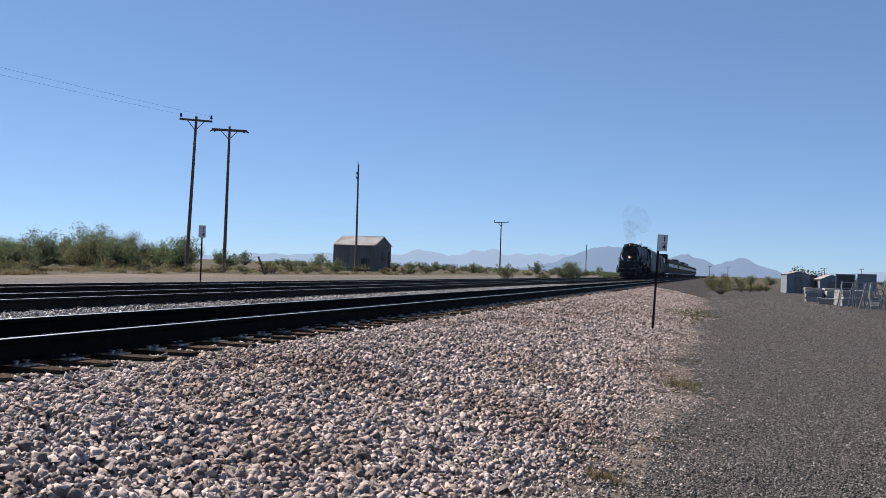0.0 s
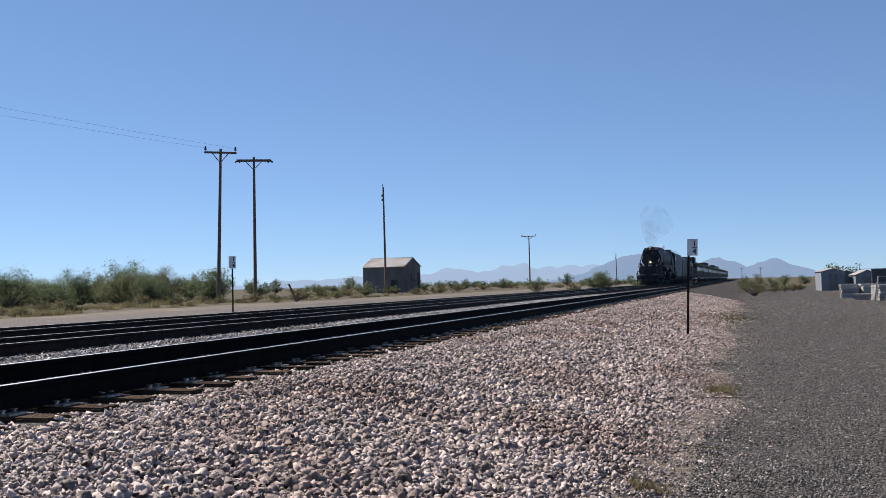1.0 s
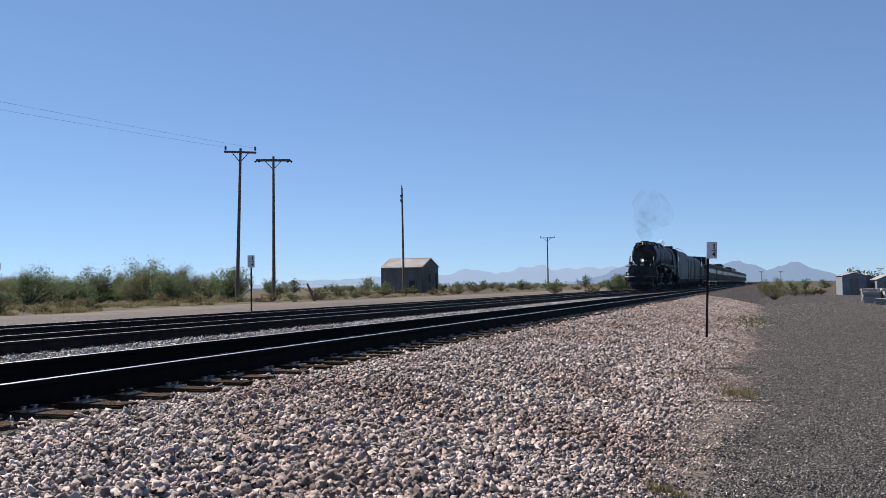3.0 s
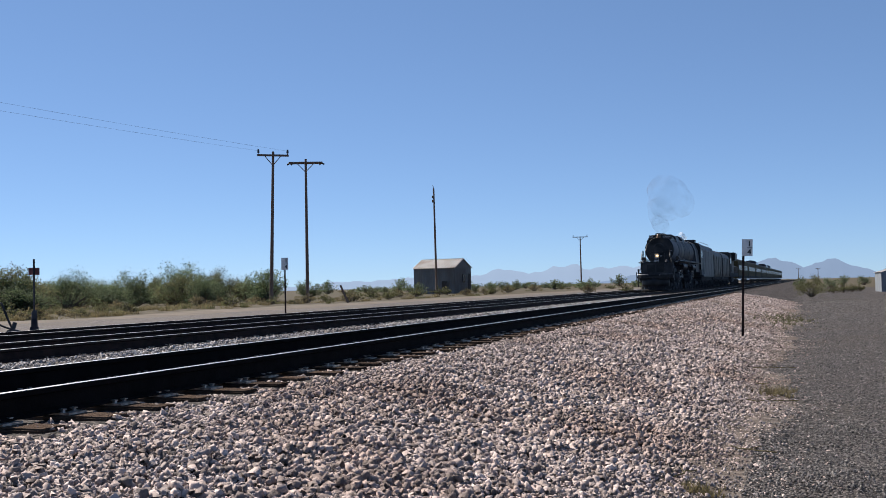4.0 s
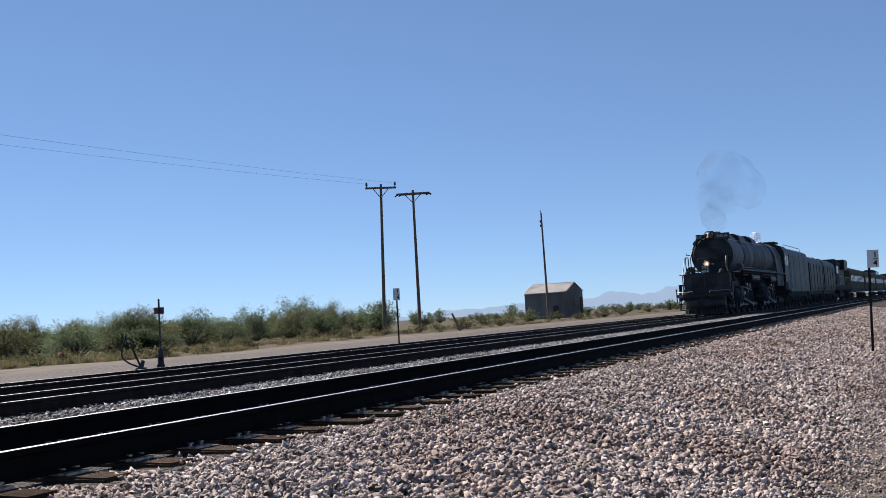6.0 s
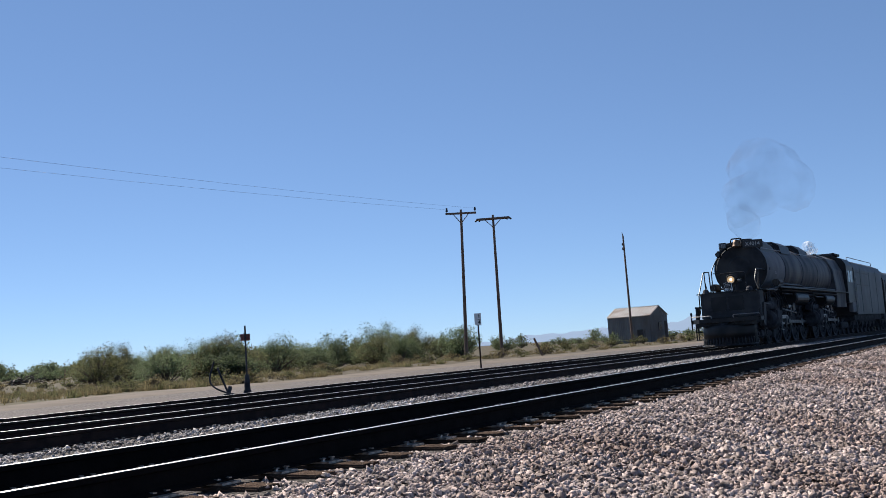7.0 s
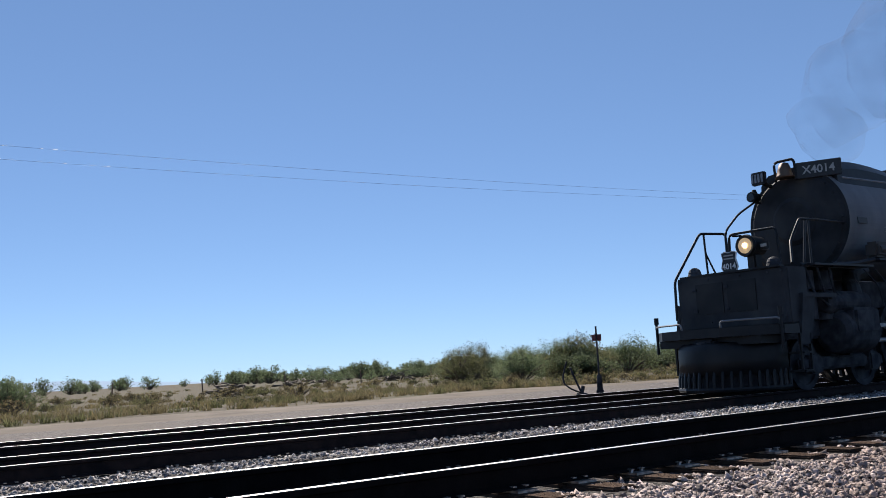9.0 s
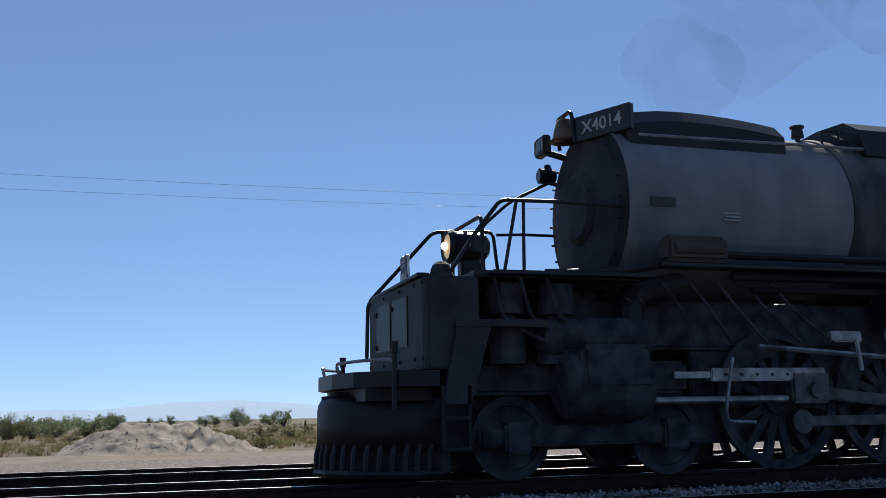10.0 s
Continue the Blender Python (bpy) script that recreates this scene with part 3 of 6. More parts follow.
def make_hut():
    hut = empty("corrugated_hut")
    L, D, H, RIDGE = 5.2, 4.7, 3.0, 3.98
    hut.matrix_basis = pose(-40.1, 104.5, -0.05, 0, 0, -4)
    bm = bmesh.new()
    box(bm, -L / 2, L / 2, -D / 2, D / 2, -0.3, H - 0.02)
    part("inner_wall", bm, M_sheet, hut)
    c = [(-L / 2, -D / 2), (L / 2, -D / 2), (L / 2, D / 2), (-L / 2, D / 2)]
    for i in range(4):
        a, b = c[i], c[(i + 1) % 4]
        bm = bmesh.new()
        n = Vector((b[1] - a[1], a[0] - b[0], 0)).normalized() * 0.02
        corrugated(bm, Vector((*a, 0)) + n, Vector((*b, 0)) + n, (0, 0, H), 22, 0.025)
        if i in (1, 3):
            s = n.x / 0.02
            x = c[i][0] + n.x
            y0, y1 = -D / 2, D / 2
            for k in range(12):
                u0, u1 = y0 + (y1 - y0) * k / 12, y0 + (y1 - y0) * (k + 1) / 12
                h0, h1 = [H + (RIDGE - H) * (1 - abs(u) / (D / 2)) for u in (u0, u1)]
                dx = 0.02 * (k % 2) * s
                bm.faces.new([bm.verts.new(p) for p in ((x + dx, u0, H), (x + dx, u1, H), (x + dx, u1, h1), (x + dx, u0, h0))])
        part("wall", bm, M_sheet, hut, "grey corrugated wall sheet")
    for s in (-1, 1):
        bm = bmesh.new()
        e = 0.22
        low, high = Vector((0, s * (D / 2 + e), H - e * (RIDGE - H) / (D / 2))), Vector((0, 0, RIDGE + 0.03))
        a, b = Vector((-L / 2 - 0.15, low.y, low.z + 0.03)), Vector((L / 2 + 0.15, low.y, low.z + 0.03))
        if s > 0:
            a, b = b, a
        corrugated(bm, a, b, (0, high.y - low.y, high.z - low.z), 15, 0.07)
        part("roof_sheet", bm, M_roof, hut, "pale ribbed metal roof sheet with rust")
    bm = bmesh.new()
    box(bm, -L / 2 - 0.15, L / 2 + 0.15, -0.12, 0.12, RIDGE + 0.05, RIDGE + 0.09)
    part("ridge_cap", bm, M_roof, hut)
    bm = bmesh.new()
    box(bm, 1.0, 1.75, -D / 2 - 0.12, -D / 2 - 0.05, 0.0, 1.45)
    part("doorway", bm, M_door, hut, "low dark doorway")
    bm = bmesh.new()
    for x0, x1, z0, z1 in ((0.92, 1.0, 0, 1.53), (1.75, 1.83, 0, 1.53), (1.0, 1.75, 1.45, 1.53)):
        box(bm, x0, x1, -D / 2 - 0.14, -D / 2 - 0.04, z0, z1)
    part("door_frame", bm, M_sheet, hut)
    bm = bmesh.new()
    box(bm, L / 2 + 0.05, L / 2 + 0.1, -0.3, 0.55, 1.3, 2.2)
    part("window", bm, M_window, hut, "dark gable window")
    bm = bmesh.new()
    box(bm, L / 2 + 0.05, L / 2 + 0.09, 1.4, 2.15, 0.2, 2.3)
    part("gable_door", bm, M_door, hut)
    return tagged(hut, "small grey corrugated metal hut with a ribbed gable roof", "hut")


# ---- plants
def leaf_cloud(bm_seed, clumps, leaves, size, spread):
    """Many small leaf blades gathered in clumps: arrays of verts and faces."""
    rng = np.random.default_rng(bm_seed)
    cc = np.array(clumps)
    idx = rng.choice(len(cc), leaves, p=cc[:, 3] ** 2 / (cc[:, 3] ** 2).sum())
    d = rng.normal(0, 1, (leaves, 3))
    d /= np.linalg.norm(d, axis=1)[:, None]
    p = cc[idx, :3] + d * (cc[idx, 3] * rng.uniform(0.1, 1.0, leaves) ** 0.85)[:, None] * spread
    a = rng.normal(0, 1, (leaves, 3))
    a /= np.linalg.norm(a, axis=1)[:, None]
    b = np.cross(a, rng.normal(0, 1, (leaves, 3)))
    b /= np.linalg.norm(b, axis=1)[:, None]
    s = size * rng.uniform(0.5, 1.4, (leaves, 1))
    v = np.stack([p - a * s, p + b * s * 0.4, p + a * s, p - b * s * 0.4], 1)
    return v.reshape(-1, 3), (np.arange(leaves)[:, None] * 4 + np.arange(4)[None])


def make_bush(seed, w, h, leafmat, leaves=2600, leaf=0.075, label=""):
    """A desert shrub: several limbs from the root, each ending in leafy clumps."""
    rng = random.Random(seed)
    bush = empty("desert_shrub")
    bm = bmesh.new()
    clumps = []
    for k in range(20):
        a = rng.uniform(0, math.tau)
        rad = w / 2 * rng.uniform(0.15, 1.0)
        top = Vector((rad * math.cos(a), rad * math.sin(a), h * rng.uniform(0.3, 0.92) * (1 - 0.42 * (rad / (w / 2)) ** 2)))
        mid = Vector((top.x * 0.45 + rng.uniform(-0.15, 0.15), top.y * 0.45 + rng.uniform(-0.15, 0.15), top.z * 0.5))
        tube(bm, (0.05 * math.cos(a), 0.05 * math.sin(a), -0.1), mid, 0.05 * h / 2.5, 0.03 * h / 2.5, 5)
        tube(bm, mid, top, 0.03 * h / 2.5, 0.008, 4)
        clumps.append((*top, h * rng.uniform(0.16, 0.27)))
        for _ in range(3):
            q = mid.lerp(top, rng.uniform(0.2, 0.9)) + Vector((rng.uniform(-1, 1) * w * 0.12, rng.uniform(-1, 1) * w * 0.12, rng.uniform(-0.1, 0.12) * h))
            tube(bm, mid, q, 0.014, 0.006, 3, False)
            clumps.append((q.x, q.y, max(q.z, 0.12 * h), h * rng.uniform(0.09, 0.2)))
    part("branchwork", bm, M_bark, bush)
    v, f = leaf_cloud(seed, clumps, leaves, leaf, 1.0)
    o = soup("foliage", v, f, leafmat)
    o.parent = bush
    return tagged(bush, label or "dense green desert shrub on dry ground", "bush", "desert shrubs")


def put(ob, x, y, s=1.0, turn=0.0, sz=None, z=None):
    """A copy of a thing on the ground, scaled."""
    o = copy_thing(ob, pose(x, y, ground_z(x, y) if z is None else z, 0, 0, turn))
    o.scale = (s, s, sz or s)
    return o


def grass(name, n, place, hgt, width, seed, material, label, blades=7):
    """Tufts of dry blades, one object."""
    rng = np.random.default_rng(seed)
    x, y = place(rng, n)
    z = np.array([ground_z(a, b) for a, b in zip(x, y)])
    c = np.repeat(np.stack([x, y, z], 1), blades, 0)
    m = n * blades
    hh = np.repeat(hgt * rng.lognormal(0, 0.35, n), blades) * rng.uniform(0.6, 1.1, m)
    a = rng.uniform(0, math.tau, m)
    out = rng.uniform(0.2, 1.2, m) * hh
    tip = c + np.stack([np.cos(a) * out, np.sin(a) * out, hh], 1)
    root = c + np.stack([np.cos(a), np.sin(a), np.zeros(m)], 1) * (0.12 * hh)[:, None]
    w = width * rng.uniform(0.6, 1.4, m)
    s = np.stack([-np.sin(a), np.cos(a), np.zeros(m)], 1) * w[:, None]
    mid = root * 0.45 + tip * 0.55 + np.stack([np.zeros(m), np.zeros(m), hh * 0.12], 1)
    v = np.stack([root - s, root + s, mid + s * 0.7, mid - s * 0.7, tip], 1).reshape(-1, 3)
    k = np.arange(m)[:, None] * 5
    f = np.concatenate([k + np.array([[0, 1, 2]]), k + np.array([[0, 2, 3]]), k + np.array([[3, 2, 4]])])
    return tagged(soup(name, v, f, material), label, "grass", kind="stuff")


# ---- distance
# Distance haze painted as the ridges' own flat blue glow.
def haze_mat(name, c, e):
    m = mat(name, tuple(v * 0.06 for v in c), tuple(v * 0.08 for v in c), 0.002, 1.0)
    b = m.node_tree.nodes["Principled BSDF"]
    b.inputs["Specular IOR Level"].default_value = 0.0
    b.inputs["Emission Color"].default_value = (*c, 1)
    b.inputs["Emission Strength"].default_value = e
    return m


def make_range(name, dist, az0, az1, peaks, material, seed, rough=0.12):
    """A far ridge as a folded hillside on an arc: peaks hold (azimuth, elevation, width) in degrees."""
    bm = bmesh.new()
    n = 220
    rows = []
    for i in range(n + 1):
        az = az0 + (az1 - az0) * i / n
        el = 0.0
        for a, e, w in peaks:
            el = max(el, e * math.exp(-((az - a) / w) ** 2))
        el += rough * el * (noise.noise((az * 1.1, seed, 0)) + 0.5 * noise.noise((az * 3.3, seed, 1)) + 0.3 * noise.noise((az * 8, seed, 2)))
        col = []
        for k, (dd, hh) in enumerate(((0.0, 0.0), (60, 0.35), (120, 0.7), (200, 1.0), (420, -0.05))):
            d = dist + dd + 40 * noise.noise((az * 2.5, k, seed))
            a = radians(az)
            col.append(bm.verts.new((-math.sin(a) * d, math.cos(a) * d, EYE[2] - 6 + (max(el, 0.02) * dist * math.pi / 180 + 6) * hh)))
        rows.append(col)
    for a, b in zip(rows, rows[1:]):
        for k in range(4):
            bm.faces.new((a[k], a[k + 1], b[k + 1], b[k]))
    bmesh.ops.recalc_face_normals(bm, faces=bm.faces)
    return tagged(solid(name, bm, material, smooth=True), "hazy blue distant mountain range on the horizon", "mountains", kind="structure")


def mound_z(x, y):
    """Height of the spoil mound: a flat-topped heap with a lower rutted spur."""
    v, u = (x + 27.0) / 2.6, (y - 0.5) / 2.75
    flank = min(1.0, max(0.0, 1 - math.hypot(max(0.0, abs(u + 0.06) - 0.30) / 0.71, max(0.0, abs(v) - 0.08) / 0.92)))
    spur = max(0.0, 0.62 - math.hypot((u - 0.52) / 0.55, v / 0.9))
    hgt = 0.74 * max(flank, spur) * max(0.0, min(1.0, (1 - abs(u)) * 12))
    rut = 0.07 * math.sin(u * 34 + v * 9) * (u > 0.15) + 0.12 * noise.noise((u * 4, v * 4, 1)) + 0.08 * noise.noise((u * 11, v * 9, 2)) + 0.03 * noise.noise((u * 30, v * 26, 3))
    return ground_z(x, y) - 0.03 + hgt + rut * min(1, hgt * 4)


def make_mound():
    bm = bmesh.new()
    rows = [[bm.verts.new((x, y, mound_z(x, y))) for x in np.linspace(-29.6, -24.4, 45)] for y in np.linspace(-2.25, 3.25, 97)]
    for a, b in zip(rows, rows[1:]):
        for p, q, r, t in zip(a, a[1:], b[1:], b):
            bm.faces.new((p, q, r, t))
    bmesh.ops.recalc_face_normals(bm, faces=bm.faces)
    return tagged(solid("spoil_mound", bm, M_mound, smooth=True), "low pale mound of spoil beside the dirt track", "dirt mound")


def mound_top(rng, n):
    return rng.uniform(-28.6, -24.6, n), rng.uniform(-2.0, 3.1, n)


make_ground()
make_track("track_near", -5.835, 0.09, -60, 900, -4, 70, "near railway track with dark rails on wooden ties", M_railblack)
make_track("track_main", TX, 0.0, -60, 900, -6, 50, "middle railway track on pale ballast, under the train", M_rust)
make_track("track_siding", -15.8, -0.03, -60, 900, -6, 40, "far siding track with rusty rails", M_rust)

# ---- signs, poles and hut
make_signpost("quarter_mile_sign", -1.445, 24.3, 1.72, 3, 0.25, 0.41, 2.3, 0.09)
make_signpost("quarter_mile_sign", -18.6, 31.7, 1.99, 24, 0.26, 0.46)
make_switch_stand(-18.3, 18.8)
make_pole(-30.28, 49.95, 9.2, 8.95, 1.9, 27, (0, 1.6), 0)
make_pole(-30.6, 55.0, 9.35, 9.1, 2.2, 24, (0, 0.2), 1)
make_pole(-36.0, 92.0, 11.0, 0, 0, 20, (0, -0.4), 0, 0.13)
make_pole(-37.0, 164.0, 9.0, 8.9, 2.6, 12, (0, 0), 0, 0.14)
make_pole(-36.0, 270.0, 8.2, 0, 0, 8, (0, 0), 0, 0.14)
make_hut()
make_wire((-29.22, 50.34, 9.2), (-36.0, -45.0, 10.2), 1.0)
make_wire((-30.77, 49.55, 9.24), (-36.6, -45.0, 9.7), 1.0)
make_mound()

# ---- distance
# Painted haze: three glowing blues, each paler than the last.
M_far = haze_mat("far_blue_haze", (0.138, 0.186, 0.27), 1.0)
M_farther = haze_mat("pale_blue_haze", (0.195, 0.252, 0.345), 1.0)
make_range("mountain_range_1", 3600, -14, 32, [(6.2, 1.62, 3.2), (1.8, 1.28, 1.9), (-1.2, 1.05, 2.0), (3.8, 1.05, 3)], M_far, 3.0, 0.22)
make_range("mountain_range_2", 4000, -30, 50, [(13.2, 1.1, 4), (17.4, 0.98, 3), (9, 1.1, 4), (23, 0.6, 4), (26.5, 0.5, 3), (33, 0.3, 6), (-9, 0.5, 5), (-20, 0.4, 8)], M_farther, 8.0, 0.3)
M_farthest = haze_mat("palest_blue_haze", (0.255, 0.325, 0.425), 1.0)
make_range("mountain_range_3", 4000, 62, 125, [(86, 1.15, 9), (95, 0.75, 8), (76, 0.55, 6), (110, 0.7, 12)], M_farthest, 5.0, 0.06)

# ---- the train: local y runs back from the pilot's nose, z = 0 on the rail heads, x = +1.5 faces the viewer
def text_mesh(body, size, m, material, parent, name="figure"):
    cu = bpy.data.curves.new(name, "FONT")
    cu.body, cu.size, cu.align_x, cu.align_y, cu.extrude, cu.offset = body, size, "CENTER", "CENTER", 0.002, 0.004
    tmp = bpy.data.objects.new(name, cu)
    me = bpy.data.meshes.new_from_object(tmp)
    bpy.data.objects.remove(tmp)
    me.materials.append(material)
    o = new(name, me)
    o.parent = parent
    o.matrix_basis = m
    return o


def ring_mesh(name, prof, n=36):
    """A closed ring about the x axis: prof holds (x, radius)."""
    bm = bmesh.new()
    rings = [[bm.verts.new((y, rr * math.cos(i * math.tau / n), rr * math.sin(i * math.tau / n))) for i in range(n)] for y, rr in prof]
    for a, b in zip(rings, rings[1:] + rings[:1]):
        for i in range(n):
            bm.faces.new((a[i], a[(i + 1) % n], b[(i + 1) % n], b[i]))
    bmesh.ops.recalc_face_normals(bm, faces=bm.faces)
    return mesh_of(name, bm)


def mesh_of(name, bm):
    me = bpy.data.meshes.new(name)
    bm.to_mesh(me)
    bm.free()
    me.materials.append(M_grimy)
    return me


def wheel_mesh(name, r, spokes=0, width=0.14):
    """Meshes of a wheel: the tyre, or a solid disc wheel, and its sub-parts with their poses."""
    w = width / 2
    subs = []
    if spokes:
        tyre = ring_mesh(name, [(-w, r - 0.1), (-w, r), (w * 0.5, r), (w * 0.6, r + 0.028), (w, r + 0.028), (w, r - 0.1)])
        bm = bmesh.new()
        tube(bm, (-w * 1.3, 0, 0), (w * 1.3, 0, 0), r * 0.24, n=16)
        subs.append(("hub", mesh_of("hub", bm), pose(0, 0, 0)))
        bm = bmesh.new()
        box(bm, -0.035, 0.035, r * 0.2, r - 0.07, -0.055, 0.055)
        sp = mesh_of("spoke", bm)
        subs += [("spoke", sp, pose(0, 0, 0, 360 * k / spokes)) for k in range(spokes)]
        bm = bmesh.new()
        tube(bm, (-w * 1.2, 0.0, -0.38), (w * 1.6, 0.0, -0.38), 0.13, n=12)
        subs.append(("crank_pin", mesh_of("crank_pin", bm), pose(0, 0, 0)))
        bm = bmesh.new()
        a = [(math.cos(radians(q)), math.sin(radians(q))) for q in range(48, 133, 7)]
        pts = [(c * (r - 0.09), s * (r - 0.09)) for c, s in a] + [(c * r * 0.6, s * r * 0.62) for c, s in a[::-1]]
        extrude_z(bm, pts, -0.05, 0.05)
        subs.append(("counterweight", mesh_of("counterweight", bm), Matrix(((0, 0, 1, 0), (1, 0, 0, 0), (0, 1, 0, 0), (0, 0, 0, 1)))))
    else:
        tyre = ring_mesh(name, [(-w, 0.02), (-w, 0.13), (-0.03, 0.16), (-0.03, r - 0.09), (-w, r - 0.07), (-w, r), (w * 0.5, r), (w * 0.6, r + 0.028), (w, r + 0.028), (w, r - 0.08), (0.03, r - 0.09), (0.03, 0.16), (w, 0.13), (w, 0.02)], 28)
    return tyre, subs


def extrude_z(bm, plan, z0, z1):
    a, b = [bm.verts.new((x, y, z0)) for x, y in plan], [bm.verts.new((x, y, z1)) for x, y in plan]
    n = len(plan)
    for i in range(n):
        bm.faces.new((a[i], a[(i + 1) % n], b[(i + 1) % n], b[i]))
    bm.faces.new(a[::-1])
    bm.faces.new(b)
    bmesh.ops.recalc_face_normals(bm, faces=bm.faces)


SPIN = []      # (wheel, local x, y, z, radius, first angle)
ORBIT = []     # (rod, crank radius)
RECIP = []     # (crosshead or main rod, data)
DR, CRANK = 0.864, 0.38
AX1 = [5.75, 7.55, 9.35, 11.15]
AX2 = [14.15, 15.95, 17.75, 19.55]


def axle(name, mesh, parent, u, r, ph=0.0, gauge=0.74):
    for s in (1, -1):
        w = new(name, mesh[0])
        w.parent = parent
        for sub, me, m in mesh[1]:
            q = new(sub, me)
            q.parent = w
            q.matrix_basis = m
        w.matrix_basis = pose(s * gauge, u, r, 0, 0, 180 if s < 0 else 0)
        SPIN.append((w, s * gauge, u, r, r, ph + (90 if s < 0 else 0), s))


def engine_unit(loco, axles, ucyl, steel=True):
    drv = wheel_mesh("driving_wheel", DR, 15)
    for u in axles:
        axle("driving_wheel", drv, loco, u, DR, 40)
    for s in (1, -1):
        # cylinder with valve chest and heads
        uc = ucyl - 0.54
        bm = bmesh.new()
        lathe_y(bm, [(uc - 0.56, 0.0), (uc - 0.56, 0.28), (uc - 0.5, 0.40), (uc - 0.44, 0.43), (uc + 0.44, 0.43), (uc + 0.5, 0.40), (uc + 0.56, 0.28), (uc + 0.56, 0.0)], 28, s * 1.16, 1.06)
        part("cylinder", bm, M_grimy, loco, "black power cylinder", smooth=False)
        bm = bmesh.new()
        box(bm, s * 1.16 - 0.45, s * 1.16 + 0.45, uc - 0.44, uc + 0.44, 0.98, 1.5, 0.06)
        lathe_y(bm, [(uc - 0.75, 0.0), (uc - 0.75, 0.15), (uc - 0.62, 0.23), (uc + 0.62, 0.23), (uc + 0.72, 0.15), (uc + 0.72, 0.0)], 20, s * 1.12, 1.62)
        part("valve_chest", bm, M_grimy, loco)
        # crosshead guide
        bm = bmesh.new()
        g0, g1 = ucyl + 0.9, ucyl + 2.55
        box(bm, s * 1.16 - 0.07, s * 1.16 + 0.07, g0, g1, 1.08, 1.24, 0.015)
        box(bm, s * 1.16 - 0.05, s * 1.16 + 0.05, g0 - 0.5, g0, 1.12, 1.2, 0.01)
        guide = part("crosshead_guide", bm, M_steel, loco, "bare steel slide bar with oil holes")
        for k in range(6):
            bm = bmesh.new()
            tube(bm, (s * 1.16, g0 + 0.2 + k * 0.22, 1.16), (s * 1.236, g0 + 0.2 + k * 0.22, 1.16), 0.022, n=8)
            part("oil_cup", bm, M_letter, guide)
        bm = bmesh.new()
        pipe(bm, bend([(s * 1.27, g0 + 0.28, 1.36), (s * 1.3, g0 + 0.22, 1.2), (s * 1.3, g0 + 0.12, 0.72), (s * 1.26, g0 + 0.16, 0.6), (s * 1.26, g0 + 0.55, 0.58)], 0.06), 0.022)
        part("guide_yoke", bm, M_steel, loco)
        bm = bmesh.new()
        tube(bm, (s * 1.16, ucyl, 0.86), (s * 1.16, ucyl + 2.0, 0.86), 0.045, n=10)
        part("piston_rod", bm, M_steel, loco)
        # crosshead, connecting and coupling rods
        bm = bmesh.new()
        box(bm, s * 1.16 - 0.09, s * 1.16 + 0.09, -0.28, 0.28, -0.18, 0.22, 0.03)
        tube(bm, (s * 1.16, 0.05, -0.02), (s * 1.31, 0.05, -0.02), 0.1, n=12)
        ch = part("crosshead", bm, M_rod, loco)
        bm = bmesh.new()
        ln = axles[2] - (ucyl + 2.05)
        box(bm, -0.05, 0.05, 0, ln, -0.075, 0.075, 0.015)
        for yy, rr in ((0, 0.13), (ln, 0.19)):
            tube(bm, (-0.06, yy, 0), (0.06, yy, 0), rr, n=16)
        mr = part("connecting_rod", bm, M_rod, loco)
        bm = bmesh.new()
        box(bm, -0.045, 0.045, 0, axles[-1] - axles[0], -0.065, 0.065, 0.012)
        for u in axles:
            tube(bm, (-0.055, u - axles[0], 0), (0.055, u - axles[0], 0), 0.155, n=16)
        cr = part("coupling_rod", bm, M_rod, loco)
        ph = 40 + (90 if s < 0 else 0)
        ORBIT.append((cr, s * 0.9, axles[0], ph))
        RECIP.append((ch, mr, s, axles[2], ln, ph))
        # valve gear
        bm = bmesh.new()
        pipe(bm, [(s * 1.28, ucyl + 1.55, 1.5), (s * 1.28, ucyl + 4.2, 1.32)], 0.035, 6)
        pipe(bm, [(s * 1.3, ucyl + 3.0, 1.62), (s * 1.3, ucyl + 3.05, 1.2)], 0.03, 6)
        box(bm, s * 1.26 - 0.05, s * 1.26 + 0.05, ucyl + 2.6, ucyl + 3.1, 1.56, 1.7, 0.02)
        part("radius_rod", bm, M_steel, loco)
        bm = bmesh.new()
        pipe(bm, bend([(s * 1.33, ucyl + 3.5, 1.35), (s * 1.33, ucyl + 3.45, 1.72), (s * 1.33, ucyl + 3.6, 1.78), (s * 1.33, ucyl + 3.7, 1.45)], 0.08), 0.03)
        part("expansion_link", bm, M_steel, loco)
        bm = bmesh.new()
        pipe(bm, bend([(s * 1.1, ucyl - 0.1, 1.75), (s * 1.0, ucyl - 0.05, 2.15), (s * 0.8, ucyl + 0.8, 2.3)], 0.3, 6), 0.17, 12)
        part("steam_pipe", bm, M_black, loco)


